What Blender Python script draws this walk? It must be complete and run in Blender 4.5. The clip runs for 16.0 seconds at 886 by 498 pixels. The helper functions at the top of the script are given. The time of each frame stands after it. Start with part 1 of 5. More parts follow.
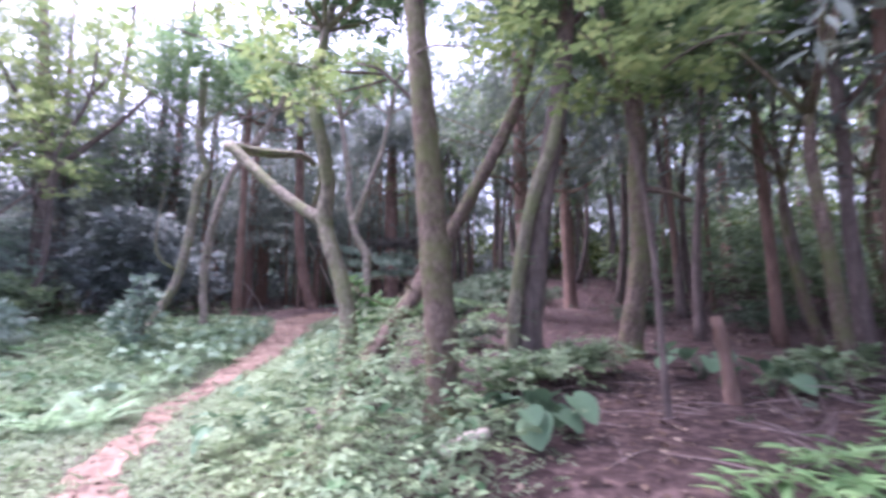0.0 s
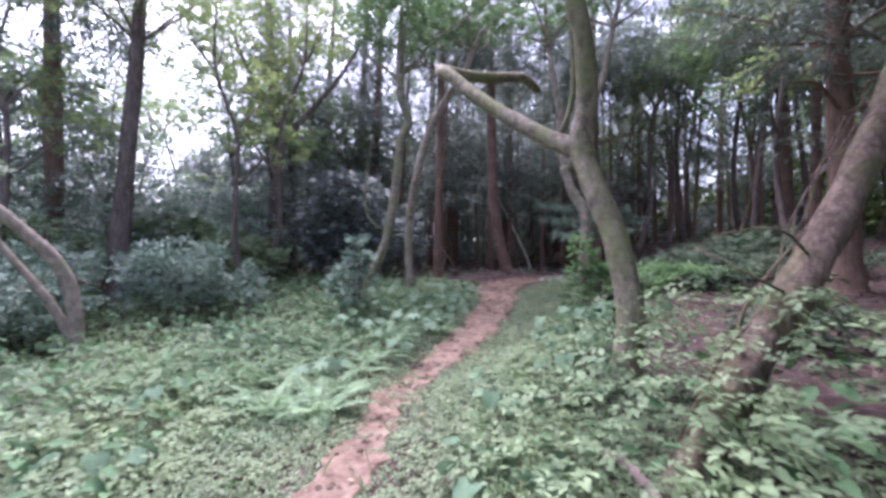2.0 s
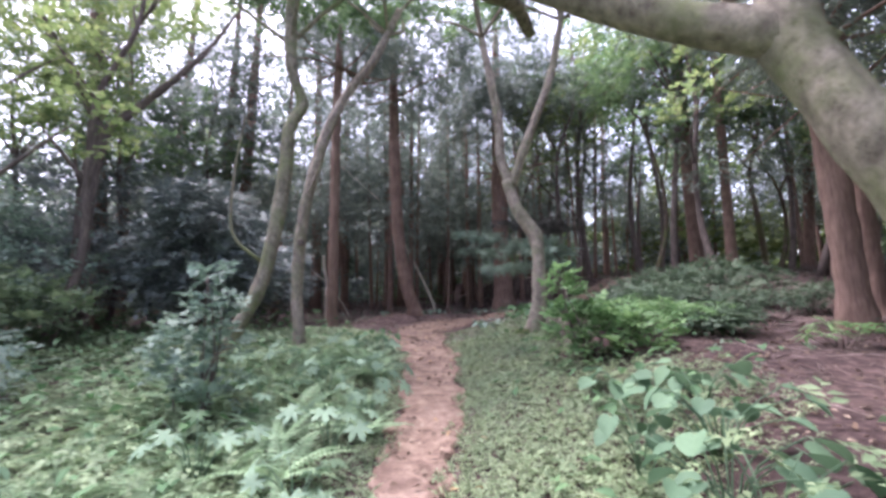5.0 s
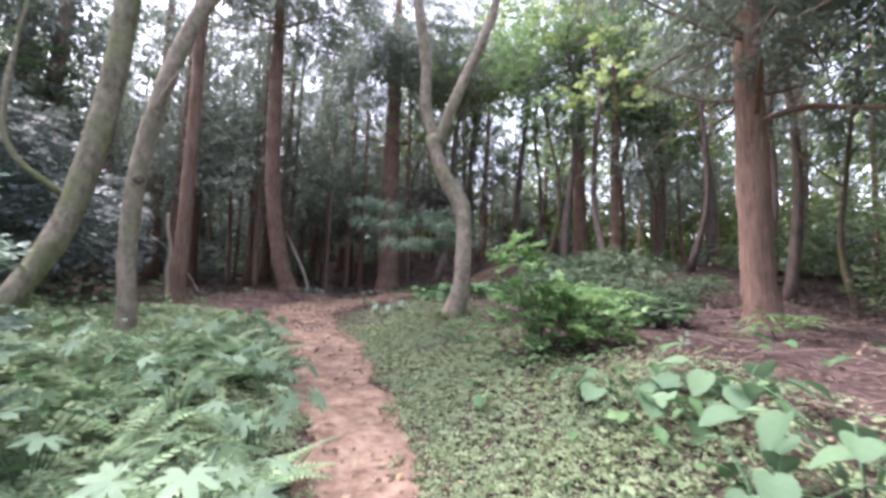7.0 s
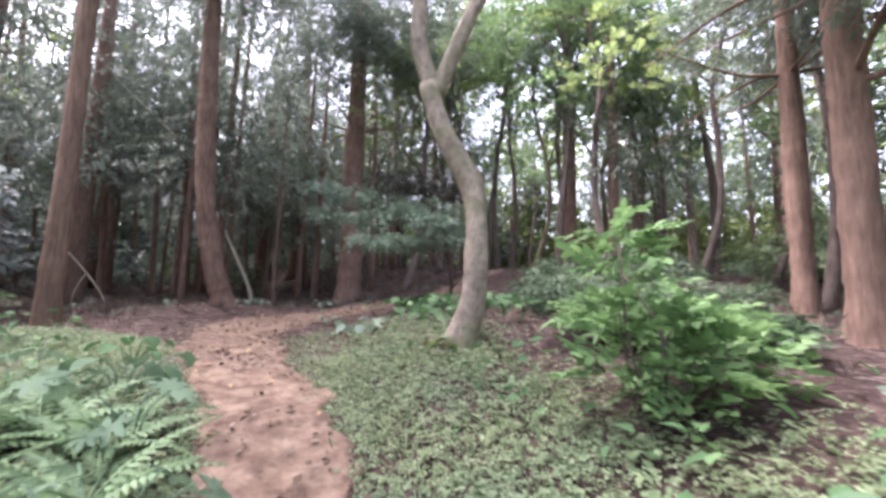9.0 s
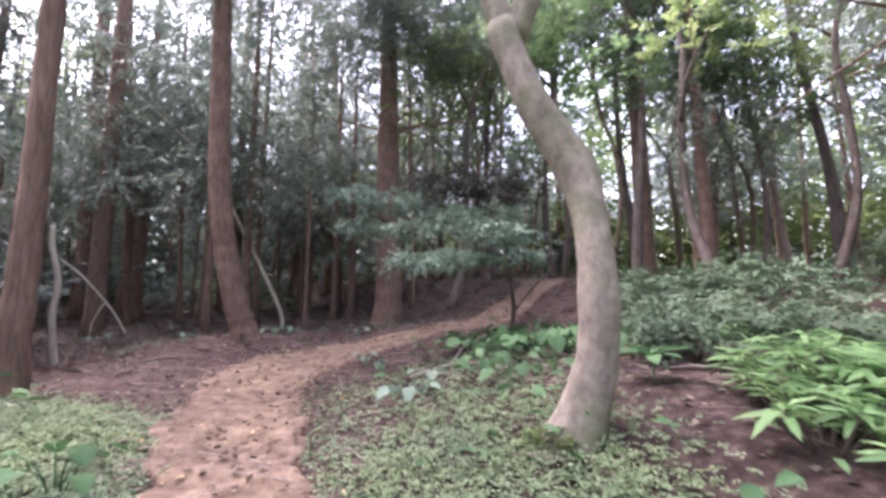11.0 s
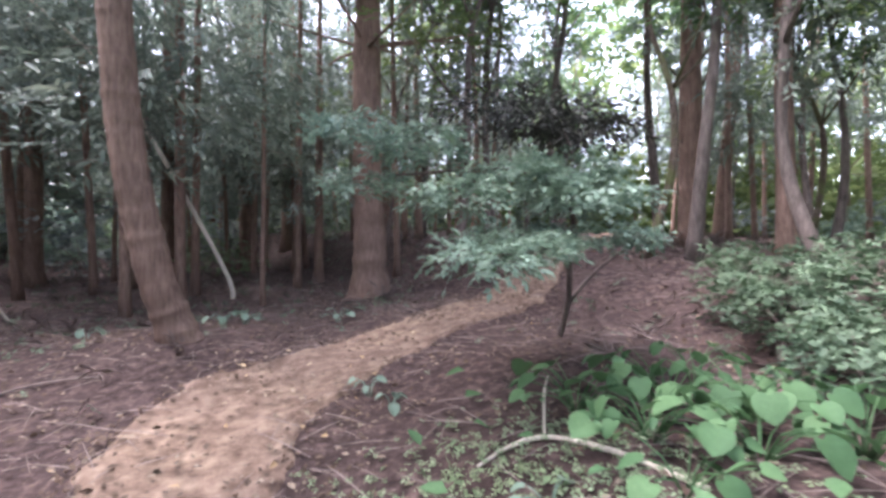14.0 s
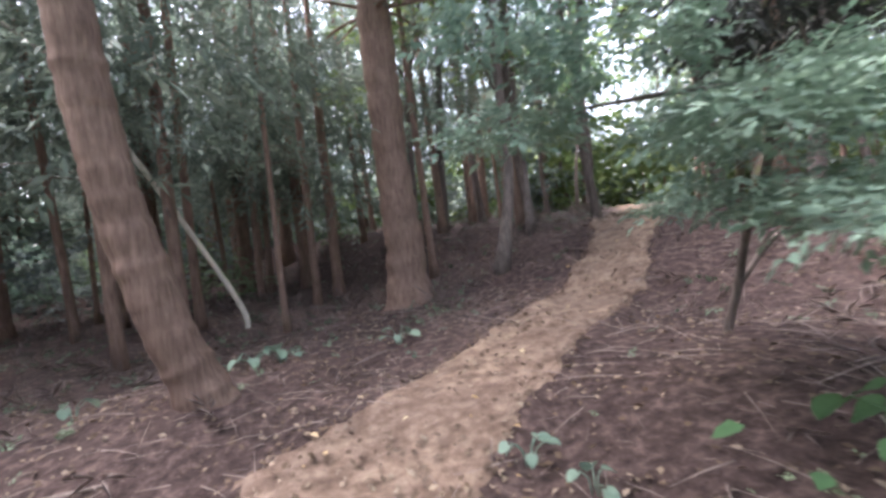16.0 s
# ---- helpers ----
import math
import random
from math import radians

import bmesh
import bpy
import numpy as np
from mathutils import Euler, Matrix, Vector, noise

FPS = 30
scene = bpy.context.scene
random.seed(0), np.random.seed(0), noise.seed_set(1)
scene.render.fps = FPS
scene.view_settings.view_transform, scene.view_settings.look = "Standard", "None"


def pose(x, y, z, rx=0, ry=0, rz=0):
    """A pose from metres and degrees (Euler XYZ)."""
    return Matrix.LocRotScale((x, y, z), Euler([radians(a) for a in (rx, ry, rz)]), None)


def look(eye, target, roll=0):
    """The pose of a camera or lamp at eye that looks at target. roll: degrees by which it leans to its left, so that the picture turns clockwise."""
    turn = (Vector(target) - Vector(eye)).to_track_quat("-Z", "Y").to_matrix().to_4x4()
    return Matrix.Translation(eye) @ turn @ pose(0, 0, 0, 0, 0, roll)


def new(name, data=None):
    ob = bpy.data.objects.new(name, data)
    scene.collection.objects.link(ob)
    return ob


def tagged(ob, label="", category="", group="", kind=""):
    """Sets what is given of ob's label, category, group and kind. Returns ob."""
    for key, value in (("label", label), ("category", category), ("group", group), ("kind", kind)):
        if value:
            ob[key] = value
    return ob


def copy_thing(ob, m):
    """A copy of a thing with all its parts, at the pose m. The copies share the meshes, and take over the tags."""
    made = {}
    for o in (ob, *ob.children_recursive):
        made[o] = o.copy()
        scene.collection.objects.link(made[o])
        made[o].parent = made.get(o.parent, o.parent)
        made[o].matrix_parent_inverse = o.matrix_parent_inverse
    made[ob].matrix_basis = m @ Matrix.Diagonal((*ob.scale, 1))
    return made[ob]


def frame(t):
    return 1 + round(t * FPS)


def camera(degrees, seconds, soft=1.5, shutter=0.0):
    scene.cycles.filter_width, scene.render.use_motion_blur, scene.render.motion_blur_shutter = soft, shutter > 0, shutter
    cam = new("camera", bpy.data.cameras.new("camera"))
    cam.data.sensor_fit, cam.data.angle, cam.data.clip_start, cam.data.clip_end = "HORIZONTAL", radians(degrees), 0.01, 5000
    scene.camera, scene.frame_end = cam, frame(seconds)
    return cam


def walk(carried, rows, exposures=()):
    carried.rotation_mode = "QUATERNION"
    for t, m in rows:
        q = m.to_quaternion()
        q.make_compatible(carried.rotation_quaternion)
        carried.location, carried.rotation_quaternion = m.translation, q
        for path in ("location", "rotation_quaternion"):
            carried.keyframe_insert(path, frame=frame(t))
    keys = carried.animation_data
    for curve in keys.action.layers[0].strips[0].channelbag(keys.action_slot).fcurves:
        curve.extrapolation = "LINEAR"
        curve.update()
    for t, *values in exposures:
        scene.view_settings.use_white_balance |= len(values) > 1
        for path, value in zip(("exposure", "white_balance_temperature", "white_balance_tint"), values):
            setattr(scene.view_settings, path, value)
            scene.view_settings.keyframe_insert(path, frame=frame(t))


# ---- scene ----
cam = camera(91.9, 16.0, 3.1, 0.45)
PATH = [
    (0, (0.103, -0.069, 1.503), (0.077, 1.916, 1.741), -0.0),
    (0.5, (-0.281, 0.291, 1.525), (-0.688, 2.24, 1.719), -1.3),
    (1, (-0.639, 0.724, 1.508), (-1.413, 2.565, 1.61), -0.7),
    (1.5, (-0.953, 1.177, 1.495), (-1.756, 3.007, 1.565), -0.6),
    (2, (-1.21, 1.635, 1.547), (-2.017, 3.464, 1.605), 0.9),
    (2.5, (-1.435, 2.113, 1.596), (-2.136, 3.984, 1.666), 0.2),
    (3, (-1.734, 2.508, 1.683), (-2.245, 4.437, 1.815), -2.0),
    (3.5, (-2.045, 2.944, 1.657), (-2.522, 4.875, 1.868), -4.0),
    (6, (-3.271, 4.741, 1.569), (-3.254, 6.726, 1.817), 1.2),
    (6.5, (-3.471, 5.096, 1.554), (-3.244, 7.069, 1.791), -0.1),
    (7, (-3.607, 5.571, 1.495), (-3.258, 7.533, 1.671), 2.0),
    (7.5, (-3.701, 6.056, 1.579), (-3.293, 8.005, 1.757), 1.1),
    (8, (-3.778, 6.591, 1.517), (-3.204, 8.499, 1.691), 2.7),
    (10.5, (-3.62, 9.034, 1.731), (-3.177, 10.962, 2.022), -0.6),
    (11, (-3.653, 9.363, 1.9), (-3.265, 11.311, 2.133), -0.1),
    (11.5, (-3.612, 9.81, 1.957), (-3.266, 11.768, 2.175), 2.1),
    (12, (-3.673, 10.197, 2.101), (-3.421, 12.17, 2.303), 2.8),
    (12.5, (-3.815, 10.674, 2.228), (-3.627, 12.656, 2.414), 2.1),
    (13, (-3.804, 11.071, 2.394), (-3.626, 13.057, 2.545), 2.0),
    (13.5, (-3.908, 11.473, 2.399), (-3.43, 13.415, 2.452), 2.7),
    (14, (-4.034, 11.827, 2.422), (-3.45, 13.74, 2.397), 0.2),
    (14.5, (-4.21, 12.293, 2.439), (-3.561, 14.184, 2.402), 0.8),
    (15, (-4.472, 12.655, 2.473), (-3.769, 14.527, 2.429), -1.7),
    (15.5, (-4.654, 13.103, 2.445), (-3.979, 14.985, 2.397), -4.3),
    (16, (-4.751, 13.629, 2.44), (-4.102, 15.52, 2.385), -6.5),
]
walk(cam, [(t, look(eye, target, roll)) for t, eye, target, roll in PATH],
     exposures=[(0, 2.65, 5700, 43), (0.5, 2.3, 5700, 41), (1, 2.0, 5750, 38), (2, 2.02, 5800, 35), (3, 1.74, 5800, 34), (3.5, 1.83, 5850, 33), (6, 2.64, 6200, 29), (6.5, 2.6, 6250, 28), (8, 2.85, 6500, 26), (10.5, 2.97, 6350, 31), (12.5, 3.14, 6300, 29), (14, 3.22, 6150, 23), (16, 3.28, 6300, 18)])

# ---- light ----
world = bpy.data.worlds.new("world")
scene.world = world
world.use_nodes = True
wn = world.node_tree.nodes
sky = wn.new("ShaderNodeTexSky")
sky.sky_type, sky.sun_disc = "NISHITA", False
sky.sun_elevation, sky.sun_rotation = radians(64), radians(-60)
sky.air_density, sky.dust_density, sky.ozone_density = 1.0, 4.0, 1.0
wn["Background"].inputs["Strength"].default_value = 0.15
haze = wn.new("ShaderNodeHueSaturation")
haze.inputs["Saturation"].default_value = 0.6
world.node_tree.links.new(sky.outputs[0], haze.inputs["Color"])
world.node_tree.links.new(haze.outputs[0], wn["Background"].inputs[0])
sun = new("sun", bpy.data.lights.new("sun", "SUN"))
sun.data.energy, sun.data.angle, sun.data.color = 2.5, radians(40), (1.0, 0.98, 0.96)
sun.matrix_world = look((-11, 6.4, 26), (0, 0, 0))


# ---- materials ----
def material(name):
    mat = bpy.data.materials.new(name)
    mat.use_nodes = True
    nt = mat.node_tree
    return mat, nt, nt.nodes["Principled BSDF"]


def node(nt, kind, **inputs):
    n = nt.nodes.new(kind)
    for key, value in inputs.items():
        n.inputs[key.replace("_", " ")].default_value = value
    return n


def ramp(nt, source, stops):
    r = nt.nodes.new("ShaderNodeValToRGB")
    while len(r.color_ramp.elements) < len(stops):
        r.color_ramp.elements.new(0.5)
    for e, (at, col) in zip(r.color_ramp.elements, stops):
        e.position, e.color = at, (*col, 1)
    nt.links.new(source, r.inputs[0])
    return r.outputs[0]


def mixed(nt, factor, a, b):
    m = nt.nodes.new("ShaderNodeMix")
    m.data_type = "RGBA"
    nt.links.new(factor, m.inputs[0])
    nt.links.new(a, m.inputs[6])
    nt.links.new(b, m.inputs[7])
    return m.outputs[2]


def coords(nt, scale=(1, 1, 1), space="Object"):
    tc = nt.nodes.new("ShaderNodeTexCoord")
    mp = nt.nodes.new("ShaderNodeMapping")
    mp.inputs["Scale"].default_value = scale
    nt.links.new(tc.outputs[space], mp.inputs[0])
    return mp.outputs[0]


def noisy(nt, vec, scale, detail=5.0, rough=0.6):
    n = node(nt, "ShaderNodeTexNoise", Scale=scale, Detail=detail, Roughness=rough)
    nt.links.new(vec, n.inputs["Vector"])
    return n.outputs["Fac"]


def bumped(nt, bsdf, height, strength, distance):
    b = node(nt, "ShaderNodeBump", Strength=strength, Distance=distance)
    nt.links.new(height, b.inputs["Height"])
    nt.links.new(b.outputs[0], bsdf.inputs["Normal"])


def leaf_material(name, dark, mid, light, through_amount=0.35, gloss=0.5):
    """Leaves: every leaf its own tint, some light coming through."""
    mat, nt, bsdf = material(name)
    geo = nt.nodes.new("ShaderNodeNewGeometry")
    info = nt.nodes.new("ShaderNodeObjectInfo")
    add, part_of = nt.nodes.new("ShaderNodeMath"), nt.nodes.new("ShaderNodeMath")
    part_of.operation = "FRACT"
    nt.links.new(geo.outputs["Random Per Island"], add.inputs[0])
    nt.links.new(info.outputs["Random"], add.inputs[1])
    nt.links.new(add.outputs[0], part_of.inputs[0])
    col = ramp(nt, part_of.outputs[0], [(0.0, dark), (0.55, mid), (1.0, light)])
    fine = noisy(nt, coords(nt), 38.0, 3.0)
    col = mixed(nt, ramp(nt, fine, [(0.35, (0, 0, 0)), (0.75, (0.55, 0.55, 0.55))]), col, ramp(nt, part_of.outputs[0], [(0.0, mid), (0.6, dark), (1.0, mid)]))
    bumped(nt, bsdf, fine, 0.35, 0.006)
    patch = noisy(nt, coords(nt), 0.9, 2.0)
    tint = ramp(nt, patch, [(0.3, (0.8, 0.85, 0.85)), (0.7, (1.1, 1.08, 0.95))])
    mul = nt.nodes.new("ShaderNodeMix")
    mul.data_type, mul.blend_type = "RGBA", "MULTIPLY"
    mul.inputs[0].default_value = 1.0
    nt.links.new(col, mul.inputs[6])
    nt.links.new(tint, mul.inputs[7])
    nt.links.new(mul.outputs[2], bsdf.inputs["Base Color"])
    bsdf.inputs["Roughness"].default_value = gloss + 0.1
    bsdf.inputs["Specular IOR Level"].default_value = 0.3
    trans = nt.nodes.new("ShaderNodeBsdfTranslucent")
    nt.links.new(mul.outputs[2], trans.inputs["Color"])
    mix = nt.nodes.new("ShaderNodeMixShader")
    mix.inputs[0].default_value = through_amount
    nt.links.new(bsdf.outputs[0], mix.inputs[1])
    nt.links.new(trans.outputs[0], mix.inputs[2])
    nt.links.new(mix.outputs[0], nt.nodes["Material Output"].inputs["Surface"])
    return mat


def bark_material(name, dark, light, moss=None, moss_from=0.6, stretch=(9, 9, 1.6), depth=0.02, plates=0.0):
    mat, nt, bsdf = material(name)
    vec = coords(nt, stretch)
    ridges = noisy(nt, vec, 2.2, 6.0, 0.65)
    blotch = noisy(nt, coords(nt), 2.6, 3.0)
    col = ramp(nt, ridges, [(0.3, dark), (0.7, light)])
    pale = ramp(nt, ridges, [(0.3, tuple(c * 1.25 for c in dark)), (0.7, tuple(min(1, c * 1.25) for c in light))])
    sel = ramp(nt, blotch, [(0.4, (0, 0, 0)), (0.62, (1, 1, 1))])
    col = mixed(nt, sel, col, pale)
    if plates:
        vor = node(nt, "ShaderNodeTexVoronoi", Scale=plates)
        vor.feature = "DISTANCE_TO_EDGE"
        shove = nt.nodes.new("ShaderNodeVectorMath")
        shove.operation = "MULTIPLY_ADD"
        wobble = node(nt, "ShaderNodeTexNoise", Scale=9.0, Detail=4.0)
        nt.links.new(coords(nt), wobble.inputs["Vector"])
        nt.links.new(wobble.outputs["Color"], shove.inputs[0])
        shove.inputs[1].default_value = (0.11, 0.11, 0.09)
        nt.links.new(coords(nt, (1.0, 1.0, 0.34)), shove.inputs[2])
        nt.links.new(shove.outputs[0], vor.inputs["Vector"])
        crack = ramp(nt, vor.outputs["Distance"], [(0.0, (0.45, 0.43, 0.42)), (0.2, (1, 1, 1))])
        mul = nt.nodes.new("ShaderNodeMix")
        mul.data_type, mul.blend_type = "RGBA", "MULTIPLY"
        mul.inputs[0].default_value = 0.6
        nt.links.new(col, mul.inputs[6])
        nt.links.new(crack, mul.inputs[7])
        col = mul.outputs[2]
    if moss:
        green = nt.nodes.new("ShaderNodeRGB")
        green.outputs[0].default_value = (*moss, 1)
        where = ramp(nt, noisy(nt, coords(nt), 1.7, 6.0, 0.7), [(moss_from - 0.12, (0, 0, 0)), (moss_from + 0.06, (0.9, 0.9, 0.9))])
        col = mixed(nt, where, col, green.outputs[0])
    nt.links.new(col, bsdf.inputs["Base Color"])
    bsdf.inputs["Roughness"].default_value = 0.9
    bsdf.inputs["Specular IOR Level"].default_value = 0.2
    bumped(nt, bsdf, ridges, 0.9, depth)
    return mat


def soil_material(name, stops, scale, bump_depth):
    mat, nt, bsdf = material(name)
    vec = coords(nt)
    fine = noisy(nt, vec, scale, 8.0, 0.7)
    wide = noisy(nt, vec, 0.8, 4.0)
    col = ramp(nt, fine, stops)
    shade = ramp(nt, wide, [(0.3, (0.75, 0.72, 0.74)), (0.7, (1.15, 1.12, 1.08))])
    mul = nt.nodes.new("ShaderNodeMix")
    mul.data_type, mul.blend_type = "RGBA", "MULTIPLY"
    mul.inputs[0].default_value = 1.0
    nt.links.new(col, mul.inputs[6])
    nt.links.new(shade, mul.inputs[7])
    nt.links.new(mul.outputs[2], bsdf.inputs["Base Color"])
    bsdf.inputs["Roughness"].default_value = 0.95
    bsdf.inputs["Specular IOR Level"].default_value = 0.15
    bumped(nt, bsdf, fine, 0.9, bump_depth)
    return mat


M_SOIL = soil_material("forest_soil", [(0.32, (0.021, 0.015, 0.014)), (0.5, (0.062, 0.043, 0.04)), (0.7, (0.145, 0.105, 0.098))], 9.0, 0.05)
M_PATH = soil_material("trodden_earth", [(0.3, (0.068, 0.045, 0.036)), (0.5, (0.165, 0.119, 0.092)), (0.7, (0.272, 0.21, 0.167))], 6.0, 0.03)
M_CEDAR = bark_material("cedar_bark", (0.105, 0.068, 0.054), (0.225, 0.15, 0.12), stretch=(11, 11, 1.5), depth=0.012)
M_PALE = bark_material("smooth_pale_bark", (0.13, 0.105, 0.088), (0.35, 0.295, 0.245), (0.17, 0.18, 0.105), 0.6, (5, 5, 3.2), 0.008)
M_MOSSY = bark_material("mossy_bark", (0.075, 0.063, 0.05), (0.27, 0.24, 0.185), (0.15, 0.17, 0.08), 0.54, (8, 8, 5), 0.02)
M_ROUGH = bark_material("scaly_bark", (0.065, 0.047, 0.038), (0.21, 0.16, 0.13), (0.12, 0.135, 0.055), 0.57, (10, 10, 4), 0.03, 22.0)
M_DARK = bark_material("dark_bark", (0.06, 0.048, 0.045), (0.17, 0.135, 0.12), stretch=(8, 8, 2))
M_DEAD = bark_material("dead_wood", (0.32, 0.28, 0.23), (0.52, 0.47, 0.4), stretch=(14, 14, 1.5), depth=0.006)
M_LEAF = leaf_material("herb_leaves", (0.105, 0.16, 0.088), (0.18, 0.255, 0.145), (0.26, 0.34, 0.205))
M_GRASS = leaf_material("low_weed_leaves", (0.165, 0.22, 0.132), (0.218, 0.285, 0.174), (0.275, 0.345, 0.225))
M_FERN = leaf_material("fern_fronds", (0.18, 0.285, 0.165), (0.265, 0.39, 0.228), (0.355, 0.48, 0.3))
M_CUTLEAF = leaf_material("cut_herb_leaves", (0.125, 0.195, 0.135), (0.165, 0.255, 0.175), (0.215, 0.315, 0.22), 0.3, 0.6)
M_PALEBROAD = leaf_material("pale_round_leaves", (0.075, 0.138, 0.085), (0.104, 0.182, 0.11), (0.142, 0.232, 0.14), 0.3, 0.62)
M_BROAD = leaf_material("large_pale_leaves", (0.052, 0.115, 0.052), (0.082, 0.165, 0.078), (0.125, 0.22, 0.105), 0.3, 0.62)
M_LAUREL = leaf_material("shiny_shrub_leaves", (0.105, 0.2, 0.085), (0.16, 0.285, 0.125), (0.25, 0.395, 0.18), 0.42, 0.42)
# raised to grey-blue: the veil over the dark wood is in this colour
M_DARKLEAF = leaf_material("dark_evergreen_leaves", (0.105, 0.132, 0.138), (0.16, 0.198, 0.2), (0.24, 0.286, 0.284), 0.15, 0.4)
M_BLUELEAF = leaf_material("blue_green_leaves", (0.125, 0.188, 0.155), (0.19, 0.275, 0.225), (0.265, 0.36, 0.29), 0.3, 0.4)
M_CANOPY = leaf_material("canopy_leaves", (0.068, 0.122, 0.064), (0.115, 0.185, 0.092), (0.19, 0.272, 0.125), 0.5)
M_YELLOW = leaf_material("light_canopy_leaves", (0.115, 0.168, 0.066), (0.168, 0.228, 0.092), (0.255, 0.292, 0.13), 0.55)
# paled grey-green, with the haze of the distance put into the leaf colour
M_FAR = leaf_material("hazed_far_leaves", (0.132, 0.171, 0.143), (0.193, 0.242, 0.204), (0.259, 0.319, 0.259), 0.4)
M_FARLIGHT = leaf_material("far_sunny_leaves", (0.09, 0.13, 0.05), (0.14, 0.19, 0.075), (0.22, 0.26, 0.11), 0.5)
# dark tones lifted towards grey in place of haze between the trunks
M_NEEDLE = leaf_material("cedar_needles", (0.12, 0.15, 0.13), (0.175, 0.215, 0.188), (0.245, 0.29, 0.25), 0.25)
M_SHADEBUSH = leaf_material("shade_bush_leaves", (0.052, 0.086, 0.054), (0.08, 0.125, 0.078), (0.12, 0.175, 0.11), 0.25, 0.5)
M_SEEDLING = leaf_material("seedling_leaves", (0.085, 0.13, 0.09), (0.125, 0.185, 0.13), (0.175, 0.245, 0.175), 0.3, 0.5)
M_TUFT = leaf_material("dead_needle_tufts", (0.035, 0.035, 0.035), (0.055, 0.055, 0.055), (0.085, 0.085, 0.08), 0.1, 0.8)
M_LITTER = leaf_material("dry_fallen_leaves", (0.06, 0.039, 0.03), (0.125, 0.086, 0.067), (0.3, 0.24, 0.2), 0.1, 0.8)


# ---- mesh building ----
def mesh_from(name, verts, faces, mat, smooth=False):
    verts, faces = np.asarray(verts, dtype=np.float32), np.asarray(faces, dtype=np.int32)
    me = bpy.data.meshes.new(name)
    me.vertices.add(len(verts))
    me.vertices.foreach_set("co", verts.ravel())
    me.loops.add(faces.size)
    me.loops.foreach_set("vertex_index", faces.ravel())
    me.polygons.add(len(faces))
    me.polygons.foreach_set("loop_start", np.arange(0, faces.size, faces.shape[1], dtype=np.int32))
    if smooth:
        me.polygons.foreach_set("use_smooth", np.ones(len(faces), dtype=bool))
    me.update(calc_edges=True)
    me.materials.append(mat)
    return me


def part(name, verts, faces, mat, parent, label="", smooth=False):
    ob = new(name, mesh_from(name, verts, faces, mat, smooth))
    ob.parent = parent
    if label:
        ob["label"] = label
    return ob


def thing(name, base, label, category, group="", kind=""):
    ob = new(name)
    ob.empty_display_size = 0.2
    ob.location = base
    return tagged(ob, label, category, group, kind)


def smoothstep(a, b, x):
    t = np.clip((x - a) / (b - a), 0, 1)
    return t * t * (3 - 2 * t)


def resample(points, step):
    """Catmull-Rom through control points of any width, about step apart."""
    p = np.asarray(points, dtype=float)
    ext = np.vstack([2 * p[0] - p[1], p, 2 * p[-1] - p[-2]])
    out = []
    for i in range(1, len(ext) - 2):
        a, b, c, d = ext[i - 1:i + 3]
        n = max(2, int(np.linalg.norm((c - b)[:3]) / step))
        for s in np.linspace(0, 1, n, endpoint=False):
            out.append(0.5 * (2 * b + (c - a) * s + (2 * a - 5 * b + 4 * c - d) * s ** 2 + (3 * b - a - 3 * c + d) * s ** 3))
    out.append(p[-1])
    return np.array(out)


def tube(points, segs=12, step=0.12, rough=0.07, seed=0, flare=0.0, rings=0.0):
    """A tapering limb through (x, y, z, radius) points, with an uneven skin and closed ends."""
    rng = np.random.default_rng(seed)
    c = resample(points, step)
    pos, rad = c[:, :3], np.maximum(c[:, 3], 0.004)
    n = len(pos)
    if rings:
        rad = rad * (1 + rings * np.maximum(0, np.sin(pos[:, 2] * 21 + np.sin(pos[:, 2] * 3))) ** 3)
    if flare:
        along = np.linalg.norm(pos - pos[0], axis=1)
        rad = rad * (1 + flare * np.exp(-along / 0.22))
    tan = np.gradient(pos, axis=0)
    tan /= np.linalg.norm(tan, axis=1)[:, None]
    side = np.cross(tan[0], [0.3, 1, 0.2])
    verts = []
    ang = np.linspace(0, 2 * np.pi, segs, endpoint=False)
    lobes = rng.uniform(0, 6.28, 4)
    for i in range(n):
        side = side - tan[i] * (side @ tan[i])
        side /= np.linalg.norm(side)
        other = np.cross(tan[i], side)
        w = 1 + rough * (np.sin(2 * ang + lobes[0] + i * 0.13) * 0.6 + np.sin(3 * ang + lobes[1] - i * 0.21) * 0.5 + np.sin(5 * ang + lobes[2] + i * 0.4) * 0.3)
        w = w * (1 + rough * 0.5 * np.sin(i * 0.9 + lobes[3])) + rng.normal(0, rough * 0.25, segs)
        if flare:
            w = w * (1 + flare * 0.5 * np.exp(-np.linalg.norm(pos[i] - pos[0]) / 0.18) * np.maximum(0, np.sin(4 * ang + lobes[0])))
        r = rad[i] * w
        verts.append(pos[i] + np.outer(r * np.cos(ang), side) + np.outer(r * np.sin(ang), other))
    verts = np.vstack(verts)
    i, j = np.meshgrid(np.arange(n - 1), np.arange(segs), indexing="ij")
    a = i * segs + j
    b = i * segs + (j + 1) % segs
    faces = np.stack([a, b, b + segs, a + segs], axis=-1).reshape(-1, 4)
    k = len(verts)
    verts = np.vstack([verts, pos[:1], pos[-1:]])
    ends = [[k, (q + 2) % segs, (q + 1) % segs, q] for q in range(0, segs, 2)]
    last = (n - 1) * segs
    ends += [[k + 1, last + q, last + (q + 1) % segs, last + (q + 2) % segs] for q in range(0, segs, 2)]
    return verts, np.vstack([faces, np.array(ends)])


